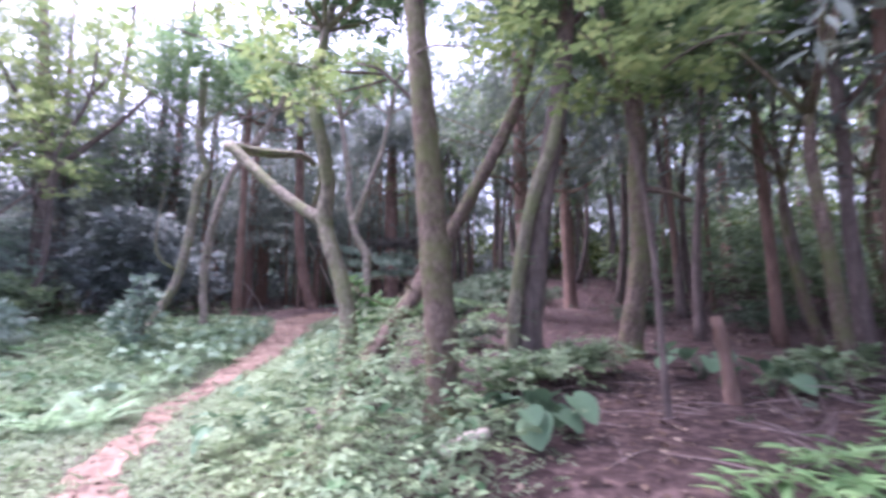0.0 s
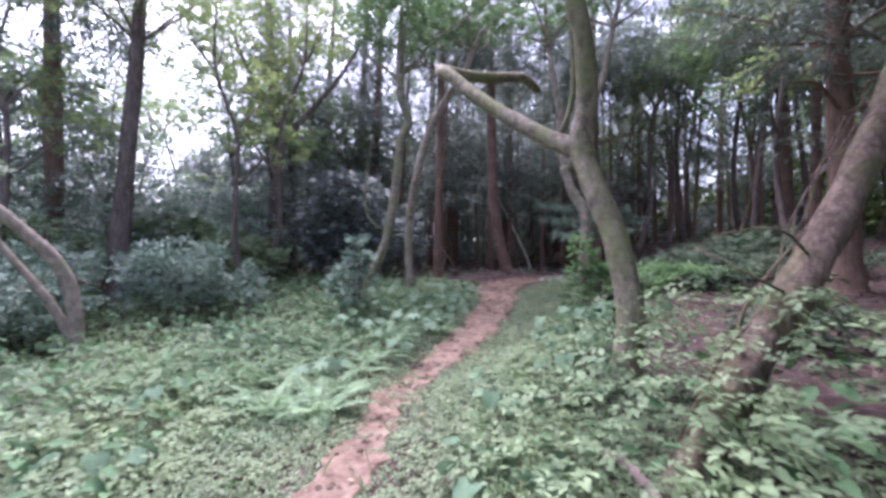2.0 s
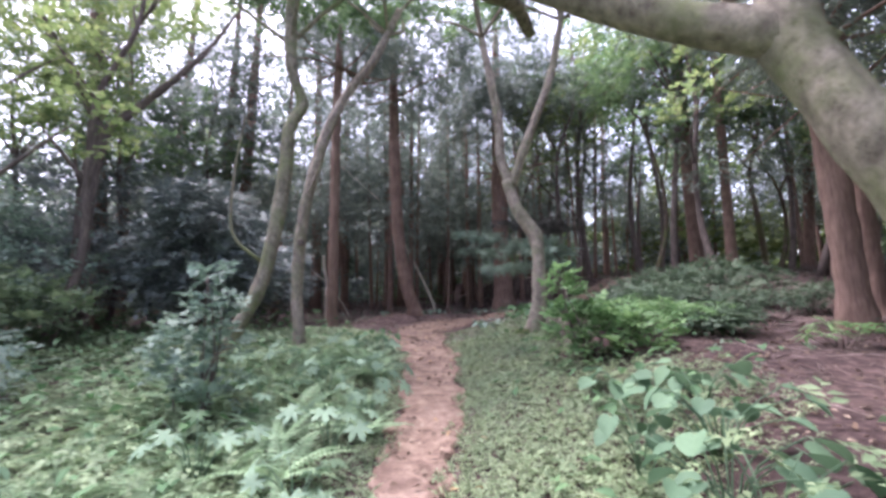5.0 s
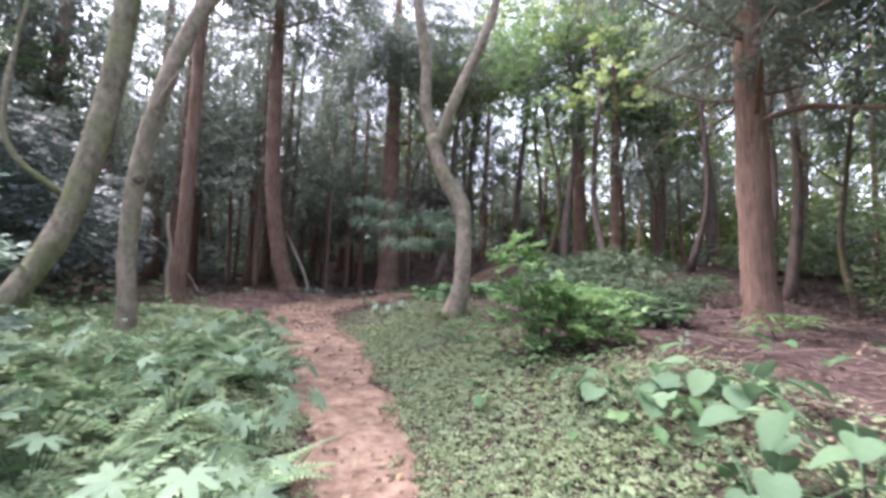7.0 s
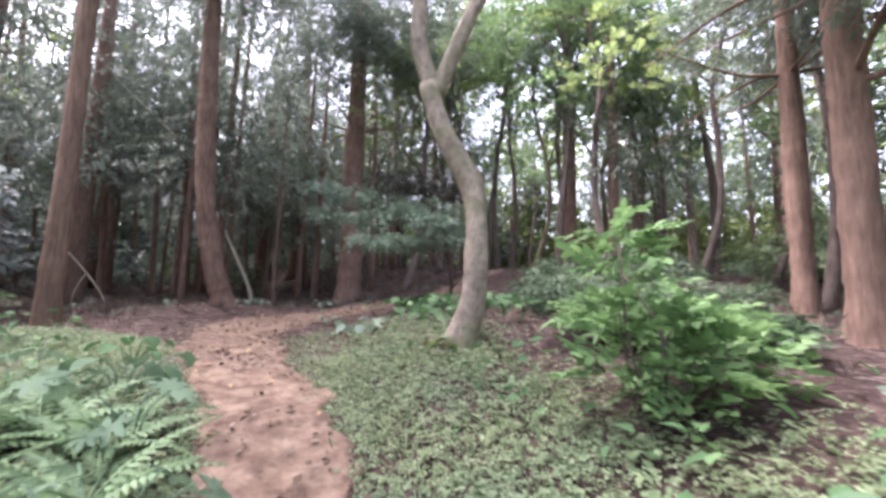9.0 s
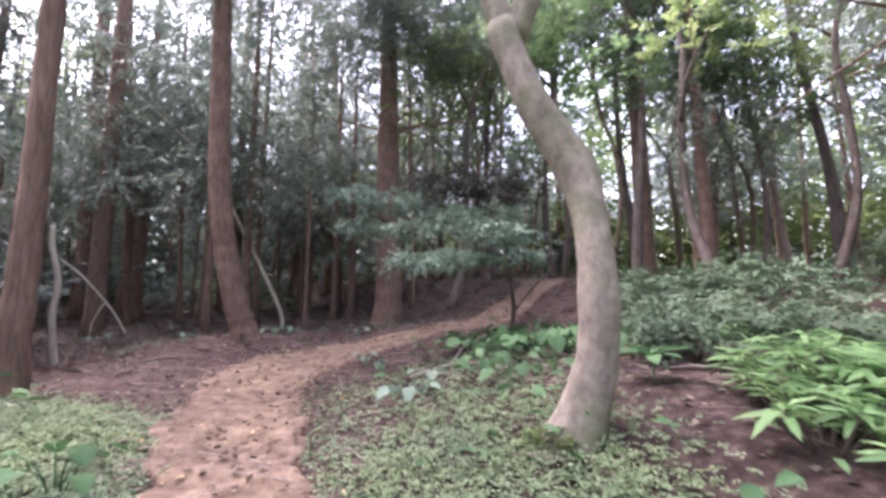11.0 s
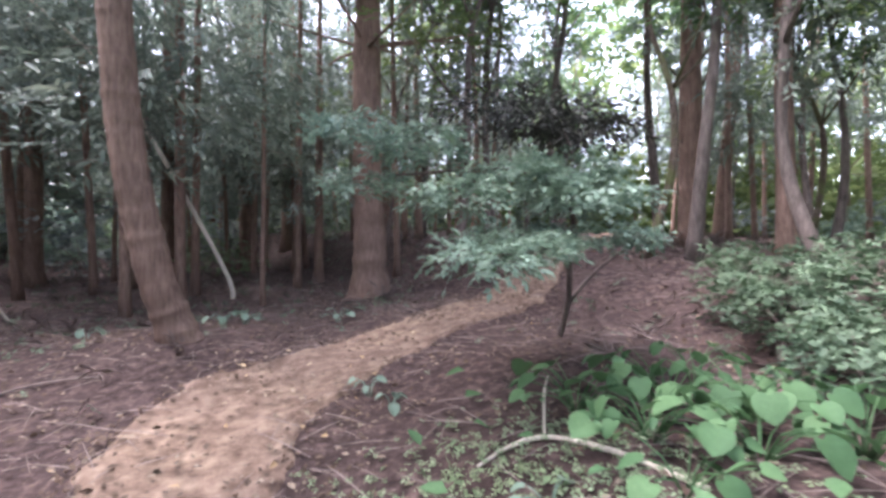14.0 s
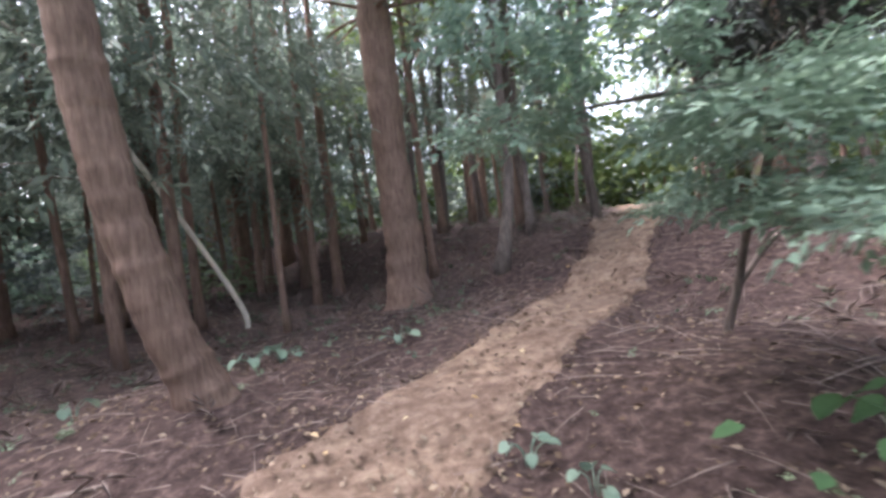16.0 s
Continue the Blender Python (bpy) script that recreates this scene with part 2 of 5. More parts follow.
# leaf templates: verts along +x from the stalk, faces are triangles
def leaf_shape(width=0.5, fold=0.12, droop=0.15):
    v = [(0, 0, 0), (0.3, width * 0.5, fold), (0.3, 0, 0), (0.3, -width * 0.5, fold), (0.7, width * 0.38, fold * 0.6 - droop * 0.5),
         (0.7, 0, -droop * 0.5), (0.7, -width * 0.38, fold * 0.6 - droop * 0.5), (1, 0, -droop)]
    f = [(0, 2, 1), (0, 3, 2), (1, 2, 5), (1, 5, 4), (2, 3, 6), (2, 6, 5), (4, 5, 7), (5, 6, 7)]
    return np.array(v), np.array(f)


def blade_shape(width=0.5):
    v = [(0, 0, 0), (0.45, width * 0.5, 0.05), (1, 0, -0.08), (0.45, -width * 0.5, 0.05)]
    return np.array(v), np.array([(0, 2, 1), (0, 3, 2)])


def placed(shape, at, yaw, pitch, roll, size):
    """Many copies of a shape: one call, all as arrays."""
    v, f = shape
    n = len(at)
    cy, sy, cp, sp, cr, sr = np.cos(yaw), np.sin(yaw), np.cos(pitch), np.sin(pitch), np.cos(roll), np.sin(roll)
    x = v[None, :, 0] * np.ones((n, 1))
    y0, z0 = v[None, :, 1], v[None, :, 2]
    y = y0 * cr[:, None] - z0 * sr[:, None]
    z = y0 * sr[:, None] + z0 * cr[:, None]
    x2 = x * cp[:, None] - z * sp[:, None]
    z2 = x * sp[:, None] + z * cp[:, None]
    x3 = x2 * cy[:, None] - y * sy[:, None]
    y3 = x2 * sy[:, None] + y * cy[:, None]
    out = np.stack([x3, y3, z2], axis=-1) * np.asarray(size)[:, None, None] + np.asarray(at)[:, None, :]
    faces = f[None] + (np.arange(n) * len(v))[:, None, None]
    return out.reshape(-1, 3), faces.reshape(-1, f.shape[1])


def spray_shape(leaves=7, width=0.55, leaf=0.36, seed=1, spread=55, full=False):
    """A twig with leaves on both sides, one unit long."""
    rng = np.random.default_rng(seed)
    base = leaf_shape(width, 0.1, 0.15) if full else blade_shape(width)
    t = np.linspace(0.12, 1.0, leaves)
    at = np.stack([t * 0.75, np.zeros(leaves), -0.1 * t ** 2], axis=1)
    sidew = np.where(np.arange(leaves) % 2 == 0, 1, -1) * np.radians(spread)
    sidew[-1] = 0
    return placed(base, at, sidew + rng.normal(0, 0.2, leaves), rng.normal(-0.1, 0.25, leaves), rng.normal(0, 0.3, leaves), leaf * rng.uniform(0.75, 1.1, leaves))


def frond_shape(pairs=17):
    """A fern frond: tapering rows of leaflets on an arching rib."""
    at, yaw, pitch, size = [], [], [], []
    for i in range(pairs):
        s = (i + 0.6) / pairs
        for side in (1, -1):
            at.append((s, 0, 0.32 * s - 0.45 * s * s))
            yaw.append(side * radians(68 - 25 * s))
            pitch.append(-0.15)
            size.append(0.24 * (1 - s) ** 0.75 * min(1, 0.5 + s * 1.8) + 0.015)
    v, f = placed(blade_shape(0.3), np.array(at), np.array(yaw), np.array(pitch), np.zeros(len(at)), np.array(size))
    s = np.linspace(0, 1, 9)
    mid = np.stack([s, np.zeros(9), 0.32 * s - 0.45 * s * s], axis=1)
    wide = (0.014 * (1 - s) + 0.004)[:, None] * np.array([[0, 1.0, 0]])
    rib = np.vstack([mid - wide + (0, 0, 0.004), mid + wide + (0, 0, 0.004), mid - (0, 0, 0.012)])
    strips = [(i + r, i + 1 + r, i + q) for i in range(8) for r, q in ((0, 9), (9, 18), (18, 0))] + [(i + 1 + r, i + 1 + q, i + q) for i in range(8) for r, q in ((0, 9), (9, 18), (18, 0))]
    return np.vstack([v, rib]), np.vstack([f, np.array(strips) + len(v)])


def cedar_shape(seed=3):
    """A drooping needle spray."""
    rng = np.random.default_rng(seed)
    n = 9
    t = np.linspace(0.05, 1, n)
    at = np.stack([t * 0.8, np.zeros(n), -0.25 * t ** 2], axis=1)
    return placed(blade_shape(0.26), at, np.where(np.arange(n) % 2, 1, -1) * rng.uniform(0.4, 0.9, n), rng.uniform(-0.7, 0.1, n), np.zeros(n), rng.uniform(0.2, 0.4, n))


def whorl_shape(leaves=7, width=0.24, seed=6):
    """Long leaves that spread and droop from the top of a shoot."""
    rng = np.random.default_rng(seed)
    yaw = np.arange(leaves) * 2.4 + rng.normal(0, 0.2, leaves)
    return placed(leaf_shape(width, 0.06, 0.3), np.stack([np.zeros(leaves), np.zeros(leaves), rng.uniform(-0.16, 0.03, leaves)], axis=1), yaw, rng.uniform(0.0, 0.55, leaves), rng.normal(0, 0.15, leaves), rng.uniform(0.75, 1.1, leaves))


def lobed_shape(lobes=7):
    """A large leaf cut into pointed lobes, flat on its stalk."""
    rim = []
    for k in range(lobes):
        a = radians(-135 + 270 * k / (lobes - 1))
        long = 0.62 - 0.2 * abs(a / 2.36) ** 1.5
        w = radians(270 / (lobes - 1)) * 0.5
        for da, d in ((-w * 0.98, 0.42), (-w * 0.5, 0.78), (-w * 0.3, 0.74), (0, 1.0), (w * 0.3, 0.74), (w * 0.5, 0.78)):
            d = d * long
            rim.append((0.3 + d * math.cos(a + da), d * math.sin(a + da), -0.22 * d * d + 0.05 * (d < 0.4)))
    v = np.array([(0.3, 0, 0.02), *rim])
    n = len(rim)
    return v, np.array([(0, 1 + k, 2 + k) for k in range(n - 1)])


LEAF, WHORL, LOBED = leaf_shape(), whorl_shape(), lobed_shape()
SPRAY, SPRAY_FINE, FROND, NEEDLES = spray_shape(), spray_shape(7, 0.5, 0.31, 2), frond_shape(), cedar_shape()
SPRAY_LEAF = spray_shape(7, 0.56, 0.42, 8, 55, True)


def crown(shape, centres, radii, count, size, seed, flat=0.5, up=0.0):
    """Sprays scattered through a set of clumps, denser towards their skins."""
    rng = np.random.default_rng(seed)
    centres, radii = np.asarray(centres, float), np.asarray(radii, float)
    weight = radii ** 2
    which = rng.choice(len(centres), count, p=weight / weight.sum())
    d = rng.normal(size=(count, 3))
    d /= np.linalg.norm(d, axis=1)[:, None]
    r = radii[which] * rng.uniform(0.15, 1.0, count) ** 0.5
    at = centres[which] + d * r[:, None] * np.array([1, 1, flat])
    yaw = np.arctan2(d[:, 1], d[:, 0]) + rng.normal(0, 0.7, count)
    return placed(shape, at, yaw, rng.normal(up, 0.35, count), rng.normal(0, 0.4, count), size * rng.uniform(0.6, 1.25, count))


# ---- the lie of the land ----
# the middle of the trodden path and its half width
TRACK = resample([(2.6, -6.0, 0.3), (0.7, -1.6, 0.25), (-1.3, 1.7, 0.21), (-2.72, 3.4, 0.19), (-3.3, 5.0, 0.16), (-3.5, 6.2, 0.17), (-3.52, 7.4, 0.28),
                  (-3.66, 9.0, 0.36), (-3.9, 10.4, 0.4), (-4.2, 11.8, 0.45), (-4.6, 13.2, 0.55), (-4.85, 14.8, 0.65), (-4.7, 16.1, 0.8),
                  (-3.75, 17.0, 0.64), (-2.55, 17.7, 0.6), (-1.3, 18.45, 0.58), (0.1, 19.3, 0.58), (1.4, 20.4, 0.6), (3.2, 22.2, 0.6), (7.0, 26.0, 0.6), (13, 33, 0.6)], 0.15)


def track_x(y):
    low = TRACK[TRACK[:, 1] < 16.0]
    return np.interp(y, low[:, 1], low[:, 0])


def track_gap(x, y):
    """How far a place lies outside the path's edge (below 0: on it)."""
    x, y = np.asarray(x, float), np.asarray(y, float)
    best = np.full(x.shape, 99.0)
    for cx, cy, w in TRACK[::2]:
        best = np.minimum(best, np.hypot(x - cx, y - cy) - w)
    return best


def land(x, y):
    x, y = np.asarray(x, float), np.asarray(y, float)
    z = np.interp(y, [-60, -5, 2, 5, 7, 9.2, 12.2, 15.5, 17, 19.3, 22, 31, 60, 200], [-0.6, -0.05, 0, 0.08, 0.25, 0.46, 0.76, 0.86, 0.93, 1.14, 1.14, 1.7, 2.8, 4.0])
    r = x - track_x(y)
    z = z + 0.5 * smoothstep(0.3, 3.2, r) * (1 - 0.5 * smoothstep(14, 20, y))
    z = z + 0.06 * smoothstep(0.6, 3.5, -r) * smoothstep(6, 9, y) * (1 - smoothstep(12, 17, y)) - 0.1 * smoothstep(2, 6, -r) * smoothstep(16, 18, y)
    z = z + 0.28 * np.exp(-((x + 5.9) / 1.6) ** 2 - ((y - 18.3) / 1.3) ** 2)
    # the wood floor climbs to the north-east, where the path leaves
    z = z + 1.05 * smoothstep(-0.5, 3.6, x + 0.5 * (y - 17)) * smoothstep(12.5, 16.5, y)
    z = z + 0.2 * np.exp(-((x + 7.2) / 1.4) ** 2 - ((y - 14.6) / 1.6) ** 2)
    return z


def rumple(x, y):
    x, y = np.asarray(x, float), np.asarray(y, float)
    return (np.sin(x * 1.7 + 0.6 * np.sin(y * 1.3)) * np.sin(y * 1.45 + 0.8) * 0.03 + np.sin(x * 4.3 + 1.1 * np.sin(y * 3.1)) * np.sin(y * 4.9 + x) * 0.014
            + np.sin(x * 11.3 + 2 * np.sin(y * 7.7)) * np.sin(y * 12.1 + 1.5 * np.sin(x * 5.3)) * 0.007)


def ground_z(x, y):
    gap = track_gap(x, y)
    # the trodden bank stands above the floor beside it
    drop = smoothstep(13.2, 14.6, y) * (1 - smoothstep(19, 23, y)) * smoothstep(-0.02, 0.3, gap) * np.where(x < track_x(y) - 0.2, 0.15, 0.07)
    return land(x, y) - drop + rumple(x, y) * smoothstep(-0.1, 0.4, gap)


def build_ground():
    xs = np.concatenate([[-160, -110, -75, -50], np.arange(-36, -14, 1.0), np.arange(-14, 8, 0.14), np.arange(8, 36, 1.0), [50, 75, 110, 160]])
    ys = np.concatenate([[-120, -80, -50, -30], np.arange(-20, -4, 1.0), np.arange(-4, 24, 0.14), np.arange(24, 50, 1.0), [65, 90, 130, 200]])
    X, Y = np.meshgrid(xs, ys)
    Z = ground_z(X.ravel(), Y.ravel())
    gap = track_gap(X.ravel(), Y.ravel())
    Z = Z - 0.05 * (1 - smoothstep(-0.15, 0.05, gap))
    v = np.stack([X.ravel(), Y.ravel(), Z], axis=1)
    i, j = np.meshgrid(np.arange(len(ys) - 1), np.arange(len(xs) - 1), indexing="ij")
    a = i * len(xs) + j
    f = np.stack([a, a + 1, a + 1 + len(xs), a + len(xs)], axis=-1).reshape(-1, 4)
    ob = new("ground", mesh_from("ground", v, f, M_SOIL, True))
    tagged(ob, "dark brown forest floor covered with needle litter", "ground", kind="structure")


def build_path():
    rng = np.random.default_rng(5)
    c = resample(TRACK[::3], 0.07)
    tan = np.gradient(c[:, :2], axis=0)
    tan /= np.linalg.norm(tan, axis=1)[:, None]
    nor = np.stack([tan[:, 1], -tan[:, 0]], axis=1)
    across = np.linspace(-1, 1, 27)
    rag = np.cumsum(rng.normal(0, 0.045, (len(c), 2)), axis=0)
    rag = rag - np.array([np.convolve(rag[:, k], np.ones(25) / 25, "same") for k in (0, 1)]).T
    verts = []
    for k in range(len(c)):
        w = c[k, 2] + 0.06
        off = across * w + np.where(across < 0, -rag[k, 0], rag[k, 1]) * np.abs(across)
        x, y = c[k, 0] + nor[k, 0] * off, c[k, 1] + nor[k, 1] * off
        z = land(x, y) + 0.025 - 0.02 * np.cos(across * 1.5) - 0.11 * smoothstep(0.82, 1.0, np.abs(across)) + rumple(x * 2.2, y * 2.2) * 0.6 + rumple(x * 5, y * 5) * 0.35
        verts.append(np.stack([x, y, z], axis=1))
    v = np.vstack(verts)
    m = len(across)
    i, j = np.meshgrid(np.arange(len(c) - 1), np.arange(m - 1), indexing="ij")
    a = i * m + j
    f = np.stack([a, a + 1, a + 1 + m, a + m], axis=-1).reshape(-1, 4)
    tagged(new("path", mesh_from("path", v, f, M_PATH, True)), "narrow trodden path of bare reddish brown earth", "path", kind="structure")


build_ground()
build_path()


# ---- trees that stand by the path ----
def local(points, base):
    return [(p[0] - base[0], p[1] - base[1], p[2] - base[2], p[3]) for p in points]


def rooted(points):
    """Let a trunk start a little under the ground."""
    x, y, z, r = points[0]
    g = float(ground_z(np.array([x]), np.array([y]))[0])
    return [(x, y, g - 0.12, r)] + [p for p in points if p[2] > g + 0.15], (x, y, g)


def tree(name, label, trunk, bark, limbs=(), leaves=None, flare=0.25, segs=14, rough=0.07, seed=1, category="tree", rings=0.0, other_bark=None):
    pts, base = rooted(trunk)
    t = thing(name, base, label, category)
    v, f = tube(local(pts, base), segs, 0.035 if rings else 0.08, rough, seed, flare, rings)
    part("trunk", v, f, bark, t, smooth=True)
    for k, limb in enumerate(limbs):
        v, f = tube(local(limb, base), 10, 0.1, rough, seed + k + 7)
        part("limb", v, f, other_bark if other_bark and k == 0 else bark, t, smooth=True)
    if leaves:
        shape, mat, clumps, count, size = leaves
        centres = [(c[0] - base[0], c[1] - base[1], c[2] - base[2]) for c in clumps]
        v, f = crown(shape, centres, [c[3] for c in clumps], count, size, seed)
        part("crown", v, f, mat, t)
    return t


def up_branches(top, seed, n=5, length=2.2, r=0.05, rise=0.8):
    rng = np.random.default_rng(seed)
    out = []
    for k in range(n):
        a = k * 6.28 / n + rng.uniform(-0.5, 0.5)
        d = np.array([np.cos(a), np.sin(a), rise + rng.uniform(-0.2, 0.3)])
        p0 = np.array(top[:3])
        p1 = p0 + d * length * 0.4 + rng.normal(0, 0.12, 3)
        p2 = p0 + d * length * rng.uniform(0.8, 1.1) + rng.normal(0, 0.2, 3)
        out.append([(*p0, r), (*p1, r * 0.7), (*p2, r * 0.25)])
    return out


# the bent tree, whose limb bows over the path
tree("bent_tree", "mossy pale tree with a bowed limb over the path", [(-1.3, 5.65, 0.2, 0.14), (-1.24, 5.66, 0.75, 0.122), (-1.21, 5.67, 1.1, 0.116), (-1.34, 5.72, 1.75, 0.112), (-1.55, 5.8, 2.3, 0.112), (-1.66, 5.88, 2.68, 0.118), (-1.6, 5.84, 3.1, 0.1), (-1.62, 5.62, 3.6, 0.086), (-1.71, 5.52, 4.0, 0.082), (-1.76, 5.6, 4.5, 0.078), (-1.7, 5.65, 5.1, 0.070), (-1.6, 6.0, 6.4, 0.047), (-1.7, 6.3, 7.6, 0.023)],
     M_MOSSY,
     [[(-1.58, 5.84, 2.52, 0.09), (-1.72, 5.88, 2.66, 0.095), (-1.95, 5.97, 2.78, 0.092), (-2.4, 6.15, 3.1, 0.085), (-2.95, 6.4, 3.55, 0.084), (-3.3, 6.54, 3.88, 0.086), (-3.5, 6.62, 4.02, 0.075)],
      [(-3.46, 6.6, 4.0, 0.08), (-3.2, 6.95, 4.03, 0.08), (-2.9, 7.35, 4.12, 0.078), (-2.65, 7.7, 4.22, 0.07), (-2.5, 8.0, 4.12, 0.05)]]
     + [[(-1.85, 5.94, 2.82, 0.03), (-1.74, 5.86, 3.15, 0.024), (-1.74, 5.76, 3.7, 0.018), (-1.84, 5.7, 4.4, 0.01)]] + up_branches((-1.7, 5.75, 5.4), 3, 5, 1.6, 0.04),
     (SPRAY, M_CANOPY, [(-1.2, 5.9, 6.2, 1.0), (-2.2, 6.8, 6.8, 1.0), (-1.0, 6.6, 7.4, 1.2), (-2.3, 5.6, 7.6, 0.9), (-2.8, 6.4, 5.2, 0.5), (-2.2, 6.3, 5.5, 0.5)], 1300, 0.3), seed=11)
# the upright tree with thick bark; outlying high clumps, out of view, shade the floor
tree("thick_tree", "upright rough-barked tree with moss up its trunk", [(0.07, 3.5, 0.4, 0.165), (0.06, 3.5, 0.8, 0.145), (0.04, 3.5, 1.25, 0.13), (-0.01, 3.5, 1.85, 0.122), (-0.07, 3.51, 2.62, 0.112), (-0.13, 3.51, 3.3, 0.106), (-0.18, 3.53, 3.9, 0.1), (-0.3, 3.7, 5.6, 0.08), (-0.2, 3.9, 7.5, 0.04)],
     M_ROUGH, up_branches((-0.28, 3.66, 5.2), 5, 6, 2.4, 0.045),
     (SPRAY, M_CANOPY, [(0.4, 3.6, 5.8, 1.2), (1.4, 4.6, 5.6, 1.1), (-0.3, 4.4, 6.6, 1.4), (0.9, 2.6, 6.8, 1.3), (2.0, 1.6, 6.6, 1.5), (3.6, 2.4, 7.0, 1.6), (1.6, 6.2, 7.6, 1.6), (0.6, 8.0, 8.0, 1.6)], 2700, 0.32), seed=21)
# the tree wrapped in creeper
tree("creeper_tree", "leaning dark tree wrapped in a leafy creeper", [(1.05, 5.3, 0.6, 0.19), (1.1, 5.28, 1.2, 0.15), (1.18, 5.25, 1.86, 0.136), (1.29, 5.23, 2.77, 0.13), (1.5, 5.17, 4.0, 0.125), (1.65, 5.15, 5.2, 0.1), (1.8, 5.2, 7.5, 0.05)],
     M_DARK, [[(0.8, 5.2, 0.3, 0.07), (0.88, 5.17, 1.21, 0.085), (0.99, 5.14, 2.05, 0.085), (1.15, 5.1, 2.76, 0.085), (1.4, 5.04, 3.5, 0.07), (1.58, 5.1, 4.4, 0.035)]] + up_branches((1.62, 5.15, 5.0), 7, 5, 2.0, 0.04),
     (SPRAY_FINE, M_LEAF, [(0.82, 5.18, 0.8, 0.16), (0.88, 5.15, 1.4, 0.16), (0.98, 5.12, 2.0, 0.14), (1.1, 5.1, 2.6, 0.12), (1.7, 5.2, 5.4, 0.9), (1.2, 5.8, 6.2, 1.1), (2.2, 4.8, 6.3, 1.0)], 1500, 0.2), seed=31, other_bark=M_MOSSY)
# the leaning trunk behind them, wound about with dead stems
vines = []
for k in range(7):
    rv = np.random.default_rng(880 + k)
    line, turn = [], rv.uniform(0, 6.28)
    for q in range(9):
        h = q / 8 * rv.uniform(0.8, 1.0)
        c = np.array([-1.02, 4.18, 0.35]) + np.array([1.35, 1.25, 2.5]) * h
        line.append((c[0] + 0.1 * np.cos(turn + q * 0.9), c[1] + 0.1 * np.sin(turn + q * 0.9) - 0.02, c[2] + 0.03 * np.sin(turn + q), 0.012 - 0.001 * q))
    vines.append(line)
tree("creeper_bound_tree", "leaning rough tree wound with dry creeper stems", [(-1.02, 4.1, 0.2, 0.11), (-0.76, 4.36, 0.78, 0.1), (-0.28, 4.71, 1.56, 0.096), (0.3, 5.25, 2.65, 0.092), (0.98, 6.0, 4.07, 0.085), (1.5, 6.6, 5.6, 0.06), (1.7, 7.0, 7.4, 0.03)],
     M_ROUGH, vines + [[(-0.28, 4.7, 1.6, 0.01), (-0.5, 4.45, 1.75, 0.008), (-0.8, 4.5, 1.72, 0.004)], [(-0.42, 4.6, 1.4, 0.01), (-0.65, 4.3, 1.5, 0.007), (-0.9, 4.35, 1.65, 0.004)]],
     (SPRAY_FINE, M_LEAF, [(-0.75, 4.2, 0.9, 0.14), (-0.4, 4.5, 1.4, 0.12)], 40, 0.2), 0.1, rough=0.12, seed=41)
# the tree with a broken side branch
tree("broken_branch_tree", "dark-banded tree with one pale broken branch", [(2.75, 6.4, 0.6, 0.19), (2.85, 6.4, 1.3, 0.15), (3.0, 6.4, 2.2, 0.14), (3.02, 6.42, 3.2, 0.14), (3.05, 6.4, 4.6, 0.12), (2.9, 6.4, 7, 0.06)],
     M_ROUGH, [[(3.0, 6.38, 3.2, 0.05), (3.3, 6.2, 3.12, 0.045), (3.6, 6.0, 2.92, 0.038)]] + up_branches((3.03, 6.4, 4.6), 9, 5, 2.0, 0.045),
     (SPRAY, M_CANOPY, [(3.2, 6.3, 5.8, 1.4), (2.4, 6.9, 6.4, 1.2), (4.0, 5.7, 6.5, 1.3)], 1300, 0.3), seed=51)
# the leaning grey tree, the pale tree with a hole, the tall brown one
tree("leaning_tree", "grey-green mossy tree leaning from the herbs", [(-7.0, 9.45, 0.25, 0.114), (-6.7, 9.65, 0.85, 0.102), (-6.56, 9.74, 1.2, 0.102), (-6.3, 9.91, 1.88, 0.104), (-6.16, 10.01, 2.74, 0.103), (-6.08, 10.06, 3.57, 0.101), (-6.03, 10.09, 4.3, 0.098), (-5.88, 10.18, 4.7, 0.091), (-6.0, 10.11, 5.1, 0.083), (-6.06, 10.07, 5.6, 0.1), (-6.2, 10.3, 7.5, 0.05)],
     M_MOSSY, [[(-6.32, 9.9, 2.2, 0.03), (-6.65, 9.7, 2.6, 0.024), (-6.7, 9.75, 3.5, 0.018), (-6.6, 9.8, 4.4, 0.008)]] + up_branches((-6.1, 10.1, 5.7), 13, 5, 1.8, 0.04),
     (SPRAY, M_CANOPY, [(-6.2, 10.2, 7.0, 1.2), (-5.6, 9.6, 7.6, 1.1), (-6.9, 10.6, 7.8, 1.2)], 1000, 0.28), 0.15, seed=61)
tree("pale_tree", "pale smooth-barked tree with a knot hole", [(-6.42, 11.42, 0.5, 0.125), (-6.44, 11.4, 1.2, 0.107), (-6.48, 11.4, 1.62, 0.104), (-6.46, 11.36, 2.3, 0.107), (-6.4, 11.34, 2.95, 0.103), (-6.32, 11.34, 3.5, 0.095), (-6.15, 11.38, 4.25, 0.1), (-5.92, 11.45, 5.0, 0.096), (-5.6, 11.6, 5.7, 0.09), (-5.2, 11.8, 6.4, 0.08), (-4.8, 12.1, 7.6, 0.06)],
     M_PALE, [[(-6.3, 11.3, 3.55, 0.035), (-6.1, 11.2, 3.85, 0.028), (-6.0, 11.18, 4.05, 0.012)]] + up_branches((-5.0, 12.0, 7.0), 15, 5, 1.8, 0.035),
     (SPRAY, M_CANOPY, [(-4.9, 12.0, 8.0, 1.2), (-5.6, 12.4, 8.2, 1.2)], 700, 0.28), 0.1, seed=71)
